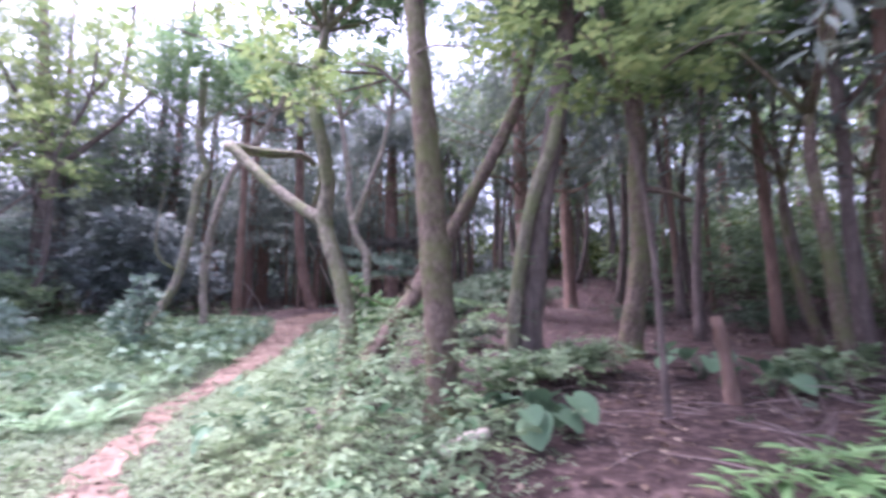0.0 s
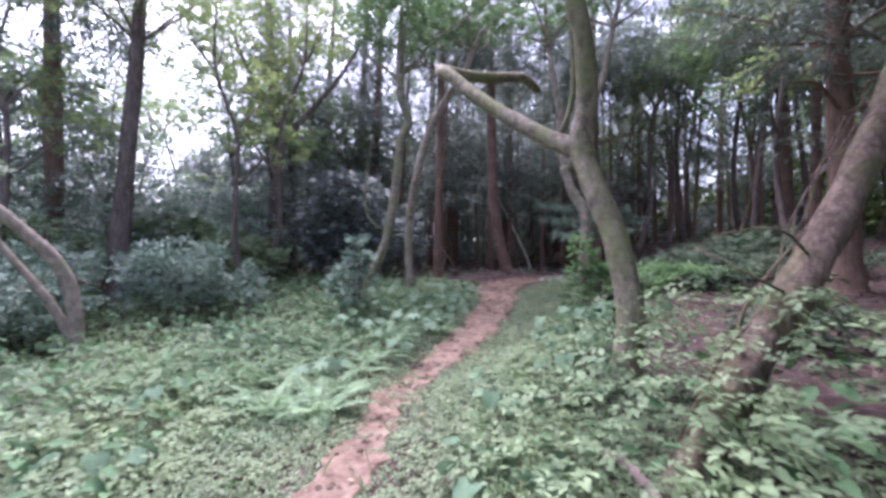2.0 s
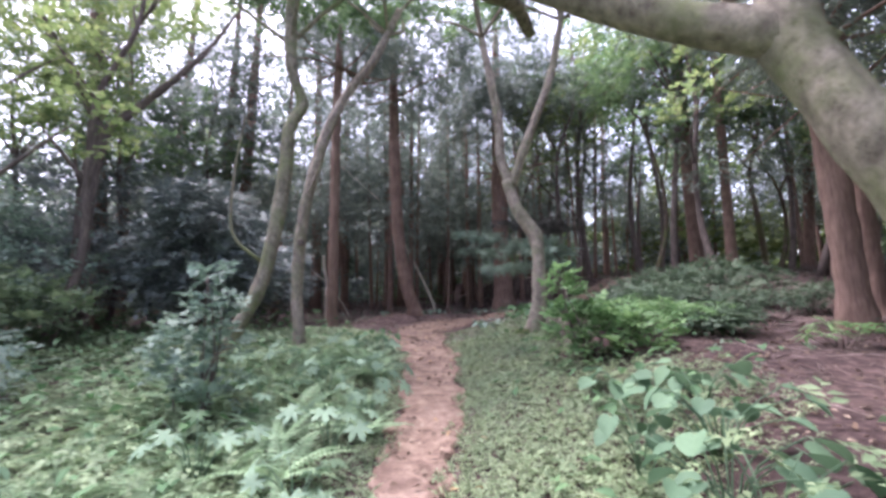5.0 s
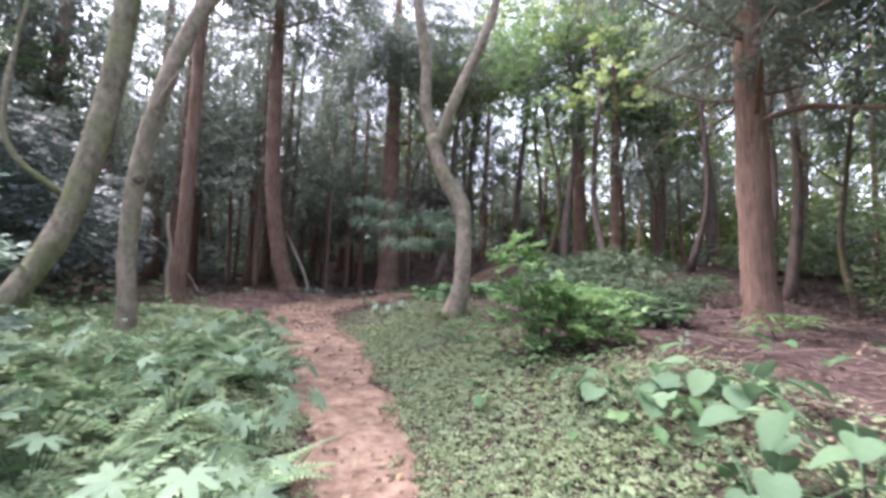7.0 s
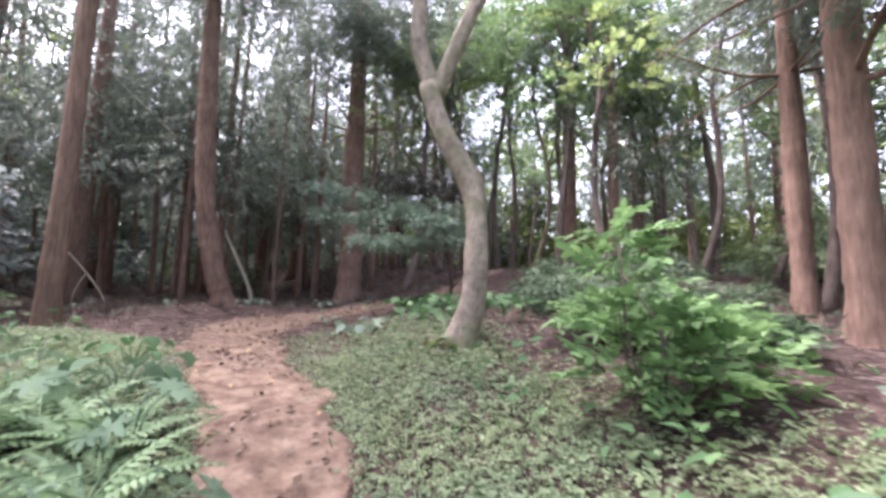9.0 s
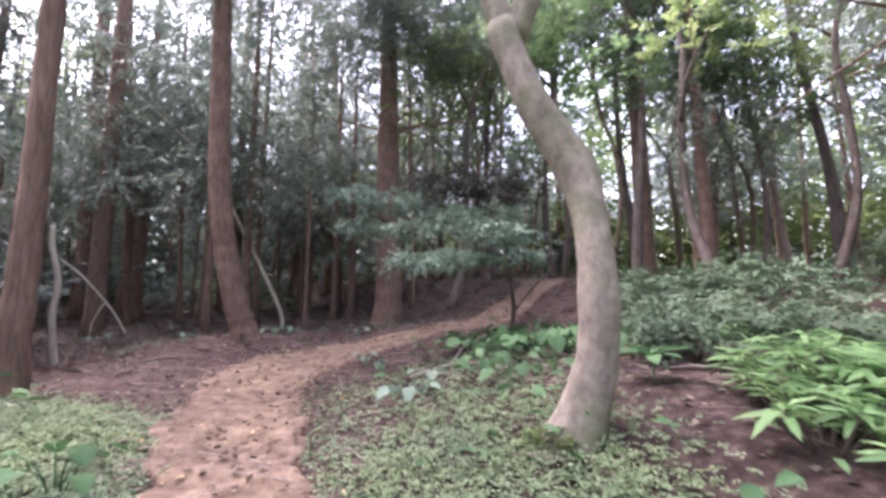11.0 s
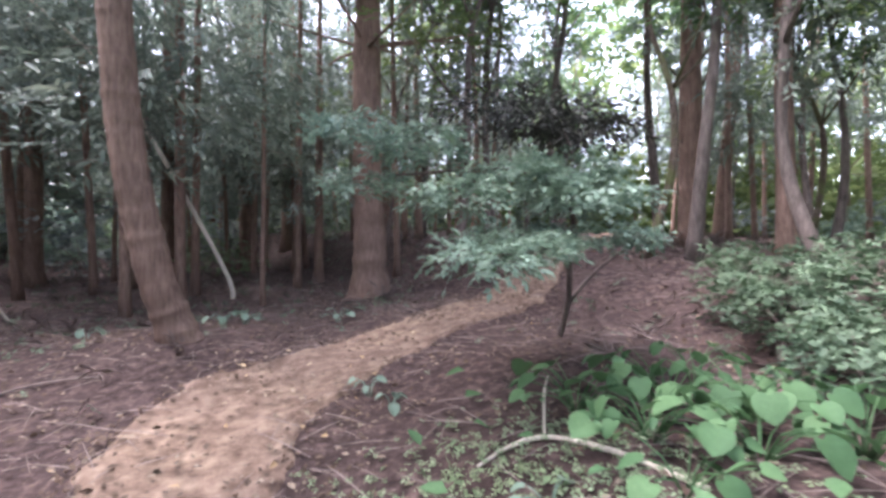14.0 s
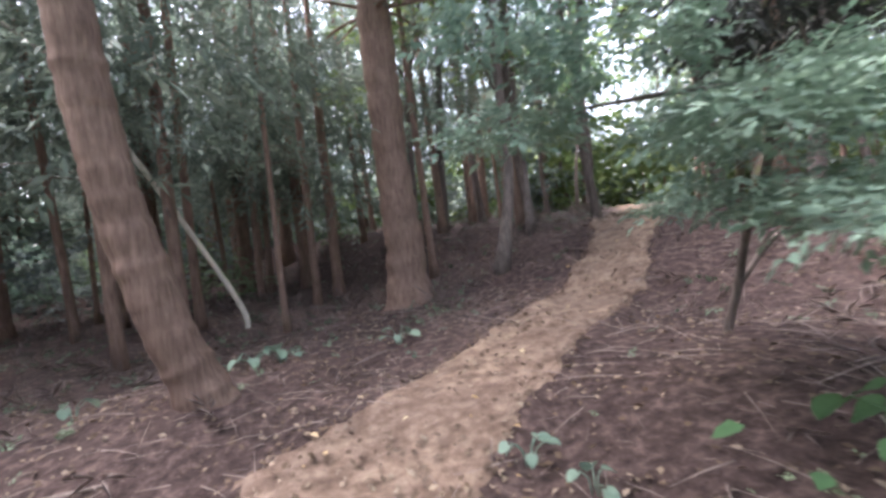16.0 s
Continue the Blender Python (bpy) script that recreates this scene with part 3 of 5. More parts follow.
tree("brown_tree", "tall straight reddish brown cedar trunk", [(-7.22, 14.80, 1.0, 0.155), (-7.2, 14.80, 3.16, 0.122), (-7.2, 14.80, 5.0, 0.116), (-7.2, 14.80, 6.9, 0.11), (-7.1, 14.80, 11, 0.08)], M_CEDAR,
     up_branches((-7.0, 14.8, 8), 17, 7, 2.0, 0.03, 0.1), (NEEDLES, M_NEEDLE, [(-7.0, 14.9, 8.8, 1.5), (-7.6, 15.4, 9.8, 1.3), (-6.4, 14.4, 10.0, 1.2)], 900, 0.55), 0.3, seed=81)
# crown clumps reach out south-east, added to shade the path below
tree("curved_cedar", "reddish cedar with a trunk curved at its foot", [(-5.68, 18.2, 1.1, 0.25), (-5.8, 18.18, 1.5, 0.225), (-5.95, 18.15, 2.0, 0.212), (-6.2, 18.1, 3.3, 0.2), (-6.33, 18.07, 4.8, 0.19), (-6.38, 18.06, 6.42, 0.18), (-6.42, 18.04, 8, 0.16), (-6.45, 18.0, 12, 0.08)], M_CEDAR,
     up_branches((-6.25, 17.54, 8.5), 19, 7, 2.2, 0.03, 0.0), (NEEDLES, M_NEEDLE, [(-6.4, 18.0, 9, 1.8), (-7.0, 18.3, 10.4, 1.6), (-5.4, 17.0, 9.8, 1.8), (-4.6, 16.4, 10.4, 1.6)], 1500, 0.55), 0.15, rough=0.035, seed=91, rings=0.05)
# the high crown is spread wide to keep sky light off the path
tree("big_cedar", "thick reddish brown cedar with a flared foot", [(-2.76, 21.6, 1.2, 0.42), (-2.78, 21.6, 1.9, 0.37), (-2.8, 21.6, 2.7, 0.345), (-2.85, 21.6, 5, 0.32), (-2.85, 21.6, 7.2, 0.29), (-2.85, 21.6, 10, 0.22), (-2.85, 21.6, 14, 0.09)], M_CEDAR,
     up_branches((-2.85, 21.6, 6.8), 23, 8, 2.8, 0.04, 0.1), (NEEDLES, M_NEEDLE, [(-2.85, 21.0, 9.0, 2.2), (-4.4, 20.4, 9.8, 2.0), (-1.2, 20.2, 9.6, 2.2), (-2.6, 18.8, 10.2, 2.2), (-3.5, 22, 10.8, 2.0), (-1.6, 22.4, 10.4, 2.0), (-2.85, 21.6, 12.6, 2.0)], 2900, 0.6), 0.35, seed=101)
tree("forked_tree", "pale crooked tree forking above a swollen knee", [(-2.32, 12.0, 0.95, 0.18), (-2.25, 11.92, 1.2, 0.138), (-2.2, 11.84, 1.5, 0.124), (-2.19, 11.8, 1.85, 0.116), (-2.18, 11.84, 2.3, 0.112), (-2.19, 11.9, 2.6, 0.118), (-2.22, 11.95, 2.78, 0.142), (-2.32, 11.97, 2.95, 0.132), (-2.5, 12.0, 3.25, 0.115), (-2.62, 12.06, 3.6, 0.112), (-2.68, 12.1, 3.85, 0.112)], M_PALE,
     [[(-2.62, 12.09, 3.75, 0.105), (-2.8, 12.13, 4.33, 0.092), (-2.82, 12.14, 5.1, 0.086), (-2.98, 12.18, 6.1, 0.078), (-3.2, 12.3, 7.6, 0.05), (-3.2, 12.4, 9, 0.02)],
      [(-2.6, 12.08, 3.75, 0.1), (-2.4, 12.03, 4.32, 0.088), (-2.13, 11.97, 5.0, 0.08), (-1.84, 11.9, 5.75, 0.076), (-1.7, 11.88, 6.4, 0.066), (-1.3, 11.8, 8.4, 0.03)]] + up_branches((-3.1, 12.2, 6.9), 25, 4, 1.5, 0.035) + up_branches((-1.6, 11.9, 6.9), 26, 4, 1.5, 0.035),
     (SPRAY, M_CANOPY, [(-3.2, 12.3, 8, 1.2), (-1.4, 11.8, 8.2, 1.3), (-2.3, 12.4, 8.6, 1.3)], 1100, 0.28), 0.35, seed=111)
# upper clumps are widened beyond the boughs to darken the floor around
tree("red_cedar", "reddish cedar trunk with dark lower boughs", [(2.12, 10.95, 1.2, 0.235), (2.1, 10.95, 1.8, 0.2), (2.06, 10.95, 3.2, 0.19), (2.0, 10.95, 5, 0.175), (2, 10.9, 8, 0.15), (2, 10.9, 12, 0.06)], M_CEDAR,
     [[(2.0, 10.85, 4.1, 0.05), (2.5, 10.5, 4.25, 0.045), (3.1, 10.0, 4.1, 0.035), (3.6, 9.6, 4.35, 0.02)], [(2.0, 10.85, 4.2, 0.04), (1.5, 10.3, 4.5, 0.03), (1.0, 9.8, 4.4, 0.015)]] + up_branches((2, 10.9, 5.4), 27, 7, 2.4, 0.035, 0.1),
     (NEEDLES, M_NEEDLE, [(3.0, 10.2, 4.4, 0.8), (3.6, 9.6, 4.9, 0.8), (1.3, 10.2, 5.0, 0.7), (0.8, 9.8, 5.4, 0.8), (2, 10.9, 6.8, 1.9), (0.4, 11.6, 7.6, 1.8), (3.6, 11.6, 7.6, 1.8), (2.5, 11.3, 8.8, 1.8), (1.2, 9.6, 8.6, 1.9), (3.2, 8.6, 8.2, 1.9)], 2300, 0.5), 0.3, seed=121)
tree("second_red_cedar", "reddish cedar trunk among the litter", [(3.7, 12.65, 1.2, 0.205), (3.68, 12.65, 2, 0.172), (3.64, 12.65, 4, 0.164), (3.6, 12.65, 8, 0.123), (3.6, 12.65, 12, 0.049)], M_CEDAR,
     up_branches((3.6, 12.65, 5.4), 28, 7, 2.2, 0.035, 0.1), (NEEDLES, M_NEEDLE, [(3.6, 12.65, 6.6, 1.8), (4.2, 12.3, 8.5, 1.8)], 1100, 0.5), 0.3, seed=131)
tree("dark_forked_tree", "thin dark forked tree beside a dark bush", [(-11.8, 12.0, 1.0, 0.17), (-11.75, 12.05, 3, 0.15), (-11.69, 12.12, 4.74, 0.14), (-11.6, 12.2, 5.5, 0.14)], M_DARK,
     [[(-11.62, 12.18, 5.4, 0.1), (-12.1, 11.72, 6.8, 0.07), (-12.5, 11.3, 7.9, 0.05), (-12.9, 10.9, 9.2, 0.02)], [(-11.6, 12.2, 5.45, 0.11), (-11.06, 12.72, 6.4, 0.09), (-10.3, 13.45, 7.9, 0.065), (-9.6, 14.0, 9.6, 0.02)]],
     (SPRAY, M_YELLOW, [(-12.5, 11.5, 8, 1.7), (-12.0, 12, 6.6, 1.1), (-13.4, 11.5, 6.4, 1.2), (-12.9, 11, 9.6, 1.7), (-14, 12.5, 8, 1.8), (-10.6, 13.2, 9.2, 1.1), (-12, 12.6, 10.4, 1.6)], 2100, 0.3), seed=141)
tree("slender_tree", "slender tree standing before the open sky", [(-11.85, 7.57, 0.4, 0.22), (-11.85, 7.58, 2.08, 0.2), (-11.81, 7.64, 3.86, 0.17), (-11.76, 7.72, 5.96, 0.15), (-11.73, 7.77, 8.1, 0.13), (-11.7, 7.8, 11, 0.06)], M_DARK,
     up_branches((-11.75, 7.75, 6.5), 29, 6, 2.2, 0.035), (SPRAY, M_YELLOW, [(-12.6, 7.1, 7.4, 1.0), (-11.0, 8.5, 6.4, 0.8), (-12.8, 7.0, 5.2, 0.7), (-11.4, 8.1, 9.6, 1.2), (-12.4, 7.2, 10.4, 1.2)], 800, 0.3), seed=151)
tree("bowed_sapling", "pale thin trunk bowing over the bushes", [(-7.93, 4.94, 0.1, 0.085), (-7.95, 4.88, 0.8, 0.085), (-8.03, 4.76, 1.35, 0.08), (-8.23, 4.42, 1.86, 0.075), (-8.5, 3.95, 2.38, 0.06), (-8.9, 3.3, 2.8, 0.035)], M_PALE,
     [[(-7.9, 4.94, 0.15, 0.06), (-8.1, 4.7, 0.9, 0.055), (-8.5, 4.3, 1.7, 0.04), (-9.0, 3.9, 2.6, 0.02)]], (SPRAY, M_LEAF, [(-8.9, 3.3, 2.9, 0.5), (-9.0, 3.9, 2.7, 0.5)], 150, 0.25), 0.1, seed=161)

# moss about the foot of the forked tree
foot = bpy.data.objects["forked_tree"]
v, f = crown(LEAF, [(-0.16, -0.06, 0.03), (-0.1, -0.15, 0.02), (-0.24, 0.02, 0.0)], [0.1, 0.09, 0.09], 420, 0.035, 113, 0.6, 0.4)
part("moss", v, f, M_YELLOW, foot, "yellow-green moss")

# dead wood
tree("leaning_pole", "bleached dead pole leaning against the cedar", [(-5.74, 22.4, 1.15, 0.056), (-5.8, 22.42, 1.55, 0.054), (-6.4, 22.45, 2.85, 0.052), (-7.25, 22.5, 4.5, 0.048), (-8.0, 22.5, 5.9, 0.046), (-8.9, 22.4, 6.8, 0.036), (-9.9, 22.2, 7.7, 0.02)], M_DEAD, flare=0, segs=8, rough=0.06, seed=171, category="dead branch")
knot = bpy.data.objects["pale_tree"]
kv, kf = tube([(0.02, 0.02, 0, 0.062), (0.045, -0.05, 0.0, 0.06), (0.075, -0.11, 0, 0.045), (0.08, -0.118, 0, 0.03)], 10, 0.02, 0.08, 5)
part("knot_hole", kv + np.array((-6.42, 11.3, 2.66)) - np.array(knot.location), kf, M_DARK, knot, "dark rotted knot hole", True)
tree("dead_stub", "bleached dead stub standing in the litter", [(-8.62, 17.9, 0.9, 0.056), (-8.7, 17.84, 1.6, 0.048), (-8.64, 17.8, 2.2, 0.045), (-8.72, 17.7, 2.8, 0.042), (-8.7, 17.62, 3.15, 0.036)], M_DEAD, flare=0.1, segs=10, seed=181, category="dead trunk")


# ---- shrubs and plants ----
def at_ground(x, y):
    return (x, y, float(ground_z(np.array([x]), np.array([y]))[0]))


def shrub(name, label, base, clumps, mat, shape, count, size, stems=4, seed=1, flat=0.6, up=0.15, bark=None, stem_r=0.014, group=""):
    """Stems that rise from one root into leafy clumps (given from the root)."""
    rng = np.random.default_rng(seed)
    b = at_ground(*base)
    t = thing(name, b, label, "shrub", group)
    for k in range(stems):
        c = clumps[k % len(clumps)]
        end = np.array(c[:3]) + rng.normal(0, 0.3, 3) * c[3] * 0.5
        mid = end * 0.5 + rng.normal(0, 0.06, 3)
        r0 = rng.normal(0, 0.04, 2)
        v, f = tube([(r0[0], r0[1], -0.05, stem_r), (*mid, stem_r * 0.75), (*end, stem_r * 0.3)], 6, 0.15, 0.05, seed + k)
        part("stem", v, f, bark or M_DARK, t, smooth=True)
    v, f = crown(shape, [c[:3] for c in clumps], [c[3] for c in clumps], count, size, seed, flat, up)
    part("foliage", v, f, mat, t)
    return t


shrub("bright_shrub", "bright green leafy shrub beside the path", (-1.75, 9.85), [(-0.34, -0.05, 1.08, 0.16), (-0.28, 0.0, 0.9, 0.2), (-0.3, 0.0, 0.62, 0.17), (0.05, 0.0, 0.55, 0.24), (0.4, 0.0, 0.5, 0.28), (0.7, 0.05, 0.3, 0.26), (0.1, -0.1, 0.25, 0.28), (-0.25, 0.0, 0.3, 0.2)], M_LAUREL, SPRAY_LEAF, 300, 0.24, 8, 301, 0.8)
shrub("pale_leaved_shrub", "small upright shrub with pale shiny leaves", (-5.7, 8.0), [(0, 0, 1.5, 0.16), (0.06, 0.04, 1.22, 0.22), (-0.15, 0, 0.95, 0.26), (0.16, 0.05, 0.85, 0.22), (-0.3, 0, 0.62, 0.3), (0.1, -0.1, 0.5, 0.3)], M_BLUELEAF, SPRAY_LEAF, 330, 0.19, 7, 304, 0.8)
shrub("dark_bush", "large dark evergreen bush", (-9.2, 12.4), [(0, 0, 1.4, 1.3), (0.2, -0.2, 2.6, 1.0), (-0.9, 0.2, 1.8, 1.1), (0.9, 0.3, 1.6, 1.0), (-0.3, 0, 3.0, 0.7)], M_DARKLEAF, SPRAY, 2600, 0.32, 8, 305, 0.8, 0.0)
shrub("dark_bush", "broad dark evergreen bush behind the trunks", (-11.2, 15.5), [(0, 0, 1.5, 1.8), (1.2, 0.3, 1.8, 1.6), (-1.2, 0, 2.4, 1.7), (0.4, 0, 3.2, 1.2)], M_DARKLEAF, SPRAY, 2400, 0.42, 8, 306, 0.8, 0.0)
shrub("dead_ferns", "brown heap of dead fern leaves in the wood", (1.5, 13.6), [(0, 0, 0.25, 0.35), (0.3, 0.1, 0.4, 0.3)], M_LITTER, SPRAY_FINE, 160, 0.3, 3, 318, 0.7, -0.3)
shrub("hedge_bush", "blue-green bush among the tall herbs", (-8.9, 7.0), [(0, 0, 0.8, 0.9), (0.4, -0.3, 1.3, 0.6), (-0.8, 0.2, 1.0, 0.8), (0.6, 0.6, 0.7, 0.7)], M_BLUELEAF, SPRAY_FINE, 1100, 0.3, 7, 307)
shrub("hedge_bush", "blue-green bush with pale new leaves", (-9.6, 5.0), [(0, 0, 0.8, 0.9), (-0.6, 0.4, 1.2, 0.8), (0.5, -0.3, 0.7, 0.7)], M_BLUELEAF, SPRAY_FINE, 900, 0.3, 6, 308)
for k, (x, y, h) in enumerate([(-12.8, 8.6, 3.2), (-14.6, 11.2, 4.4), (-13.2, 13.4, 4.4), (-16.0, 7.2, 4.0), (-17.5, 10.0, 4.6), (-14.6, 4.6, 3.4), (-12.4, 10.6, 3.0), (-15.6, 13.4, 5.0), (-19.0, 5.6, 4.2), (-20.0, 8.0, 4.4), (-17.6, 3.4, 4.0)]):
    shrub("tall_bush", "tall dusky blue-green bush before the sky", (x, y), [(0, 0, h * 0.3, 1.3), (0.8, 0.4, h * 0.5, 1.3), (-0.9, -0.2, h * 0.55, 1.3), (0.1, -0.3, h * 0.8, 1.1), (0.4, 0.5, h * 0.92, 0.8)], M_BLUELEAF if k % 3 == 0 else M_DARKLEAF, SPRAY_FINE, 950, 0.4, 5, 370 + k, 0.7, 0.0, group="tall bushes")
shrub("hedge_bush", "tall green bush under the slender tree", (-11.5, 9.5), [(0, 0, 1.2, 1.2), (-1.0, -0.5, 1.6, 1.1), (0.8, 0.5, 1.0, 1.0)], M_LEAF, SPRAY, 1100, 0.36, 6, 309)
shrub("hedge_bush", "green bush on the far side of the herbs", (-13.5, 5.0), [(0, 0, 1.2, 1.4), (0.8, 1.2, 1.6, 1.2), (-0.8, -1.0, 1.5, 1.3)], M_LEAF, SPRAY, 1000, 0.4, 6, 310)
# the layered shrub beyond the fork of the path
lay = shrub("layered_shrub", "blue-green shrub with tiered sprays over the path", (-1.05, 16.6), [(-2.7, -1.15, 2.15, 0.32), (-2.55, -0.9, 1.72, 0.38), (-2.15, -1.3, 2.0, 0.42), (-1.95, -1.7, 1.55, 0.4), (-1.95, -2.35, 1.1, 0.34), (-1.55, -1.95, 1.15, 0.4), (-1.35, -1.4, 1.75, 0.5),
                                                                                                        (-1.15, -1.0, 1.25, 0.5), (-0.75, -1.3, 1.85, 0.5), (-0.55, -1.6, 1.25, 0.45), (-0.35, -0.8, 1.65, 0.6), (-0.95, -2.0, 1.55, 0.4)],
            M_BLUELEAF, SPRAY_FINE, 1900, 0.2, 0, 311, 0.3, 0.0)
for k, line in enumerate([[(0, 0, -0.1, 0.045), (0.05, -0.15, 0.45, 0.038), (-0.1, -0.4, 1.0, 0.034), (-0.35, -0.8, 1.6, 0.03), (-1.15, -1.2, 1.85, 0.02), (-2.45, -1.1, 1.75, 0.008)], [(0.05, -0.15, 0.45, 0.028), (0.35, -0.3, 0.85, 0.022), (0.65, -0.6, 1.2, 0.012)],
                          [(-0.1, -0.4, 1.0, 0.024), (-0.95, -1.4, 1.1, 0.016), (-1.85, -2.2, 1.1, 0.006)], [(-0.35, -0.8, 1.6, 0.02), (-0.6, -1.2, 2.0, 0.014), (-0.8, -1.3, 2.3, 0.006)]]):
    v, f = tube(line, 8, 0.1, 0.08, 3110 + k)
    part("limb", v, f, M_DARK, lay, smooth=True)
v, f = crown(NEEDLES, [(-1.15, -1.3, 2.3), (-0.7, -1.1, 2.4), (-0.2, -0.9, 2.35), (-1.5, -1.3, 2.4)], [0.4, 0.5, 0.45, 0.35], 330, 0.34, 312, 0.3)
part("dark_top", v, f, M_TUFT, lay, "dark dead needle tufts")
shrub("low_bush", "dark blue-green bush beside the litter bank", (0.4, 14.9), [(0, 0, 0.55, 0.6), (0.6, 0.4, 0.8, 0.6), (0.3, -0.7, 0.5, 0.5), (1.0, 0.9, 0.8, 0.7)], M_SHADEBUSH, SPRAY_FINE, 750, 0.28, 6, 313)
shrub("low_bush", "spreading green bush under the thin trees", (1.8, 14.0), [(0, 0, 0.6, 0.7), (0.8, 0.4, 0.7, 0.7), (0.2, 0.9, 0.9, 0.6)], M_SHADEBUSH, SPRAY_FINE, 600, 0.3, 5, 314)
for k, (x, y, h) in enumerate([(2.9, 13.0, 0.6), (4.4, 9.6, 0.45), (6.4, 8.6, 0.6), (-0.3, 13.1, 0.6), (0.5, 12.7, 0.55), (1.3, 12.3, 0.5), (0.3, 7.0, 0.4), (0.2, 10.6, 0.35), (-0.2, 13.9, 0.6)]):
    shrub("low_bush", "low dusky green bush in the shade of the wood", (x, y), [(0, 0, h * 0.6, h * 0.8), (0.3, 0.2, h * 0.75, h * 0.6), (-0.3, -0.1, h * 0.5, h * 0.6)], M_SHADEBUSH, SPRAY_FINE, 260, 0.24, 4, 330 + k, 0.6, 0.1, group="low bushes in the wood")

# low plants with whorls of long leaves beside the forked tree
def whorl_plant(base, shoots, height, spread, size, seed):
    rng = np.random.default_rng(seed)
    b = at_ground(*base)
    t = thing("long_leaved_plant", b, "low bright green plant with whorls of long leaves", "plant", "long-leaved plants")
    me = mesh_from("leaf_whorl", WHORL[0] * size, WHORL[1], M_LAUREL, True)
    for k in range(shoots):
        a = k * 2.4 + rng.uniform(-0.4, 0.4)
        d = spread * ((k + 0.5) / shoots) ** 0.5
        top = np.array([np.cos(a) * d, np.sin(a) * d, height * rng.uniform(0.55, 1.05) * (1 - 0.3 * d / spread)])
        v, f = tube([(0.3 * top[0], 0.3 * top[1], -0.04, 0.007), (*(top * (0.75, 0.75, 0.5)), 0.006), (*top, 0.004)], 5, 0.12, 0.03, seed + k)
        shoot = part("shoot", v, f, M_DARK, t, smooth=True)
        ob = new("leaf_whorl", me)
        ob.parent = shoot
        ob.matrix_basis = pose(*top, rng.uniform(-20, 20), rng.uniform(-20, 20), rng.uniform(0, 360)) @ Matrix.Scale(rng.uniform(0.75, 1.2), 4)


for k, (x, y, n, h, d) in enumerate([(-0.75, 11.75, 26, 0.42, 0.45), (-0.2, 11.35, 26, 0.45, 0.5), (-0.75, 11.15, 24, 0.42, 0.42), (0.1, 12.0, 20, 0.4, 0.45), (-0.1, 10.75, 22, 0.42, 0.45), (-1.15, 10.85, 14, 0.3, 0.35), (0.5, 11.5, 18, 0.42, 0.45), (-0.9, 10.5, 20, 0.36, 0.4), (-1.3, 11.2, 14, 0.3, 0.34), (-1.1, 11.5, 12, 0.3, 0.3), (1.05, 9.7, 10, 0.3, 0.38), (2.3, 2.2, 16, 0.26, 0.4), (3.1, 2.5, 16, 0.28, 0.4), (1.7, 2.0, 14, 0.24, 0.36), (3.7, 3.2, 14, 0.26, 0.38), (2.7, 1.7, 12, 0.26, 0.36), (0.05, 13.1, 12, 0.4, 0.35)]):
    whorl_plant((x, y), n, h, d, 0.19, 420 + k)

for k, (x, y, h) in enumerate([(1.35, 4.75, 0.42), (0.75, 4.3, 0.36), (1.9, 5.4, 0.36), (3.9, 4.5, 0.36), (4.7, 5.2, 0.36)]):
    shrub("shade_plant", "low leafy green plant at the edge of the litter", (x, y), [(0, 0, h * 0.6, h * 0.7), (0.25, 0.1, h * 0.8, h * 0.55), (-0.25, -0.05, h * 0.5, h * 0.55)], M_LEAF, SPRAY_LEAF, 110, 0.22, 4, 350 + k, 0.6, 0.1, group="low plants at the litter's edge")

# near branch tips with light green leaves over the start of the path
tree("maple_sapling", "young tree with light green leaves overhead", [(0.14, 3.75, 0.4, 0.03), (0.1, 3.72, 1.6, 0.028), (-0.05, 3.74, 3.0, 0.024), (-0.5, 3.9, 3.7, 0.018), (-0.85, 4.1, 3.95, 0.012)], M_DARK,
     [[(-0.55, 3.92, 3.72, 0.013), (-1.1, 3.4, 3.5, 0.011), (-1.7, 2.7, 3.35, 0.007), (-2.1, 2.2, 3.4, 0.004)], [(-0.5, 3.9, 3.65, 0.012), (-1.2, 3.8, 3.4, 0.01), (-1.8, 3.4, 3.0, 0.006)], [(-0.4, 3.85, 3.6, 0.012), (-0.1, 3.3, 3.6, 0.009), (0.3, 2.8, 3.3, 0.005)]],
     (SPRAY, M_YELLOW, [(-0.95, 2.75, 3.15, 0.2), (-1.15, 3.2, 3.3, 0.3), (-0.85, 4.1, 3.9, 0.35), (-1.5, 3.0, 3.6, 0.3)], 90, 0.26), 0, 8, seed=351)
tree("overhanging_sapling", "thin tree with broad leaves hanging overhead", [(1.9, 3.6, 0.4, 0.03), (1.8, 3.5, 2.0, 0.026), (1.5, 3.2, 3.1, 0.02), (1.2, 2.8, 3.6, 0.012)], M_DARK,
     [[(1.5, 3.2, 3.1, 0.012), (1.1, 2.6, 3.15, 0.008), (0.8, 2.1, 2.95, 0.004)], [(1.5, 3.2, 3.1, 0.012), (1.8, 2.6, 3.2, 0.008), (2.0, 2.2, 3.0, 0.004)]],
     (SPRAY, M_YELLOW, [(1.1, 2.7, 3.05, 0.4), (0.7, 2.7, 3.4, 0.35), (1.6, 2.6, 3.2, 0.4), (1.9, 3.0, 3.5, 0.4)], 150, 0.28), 0, 8, seed=352)


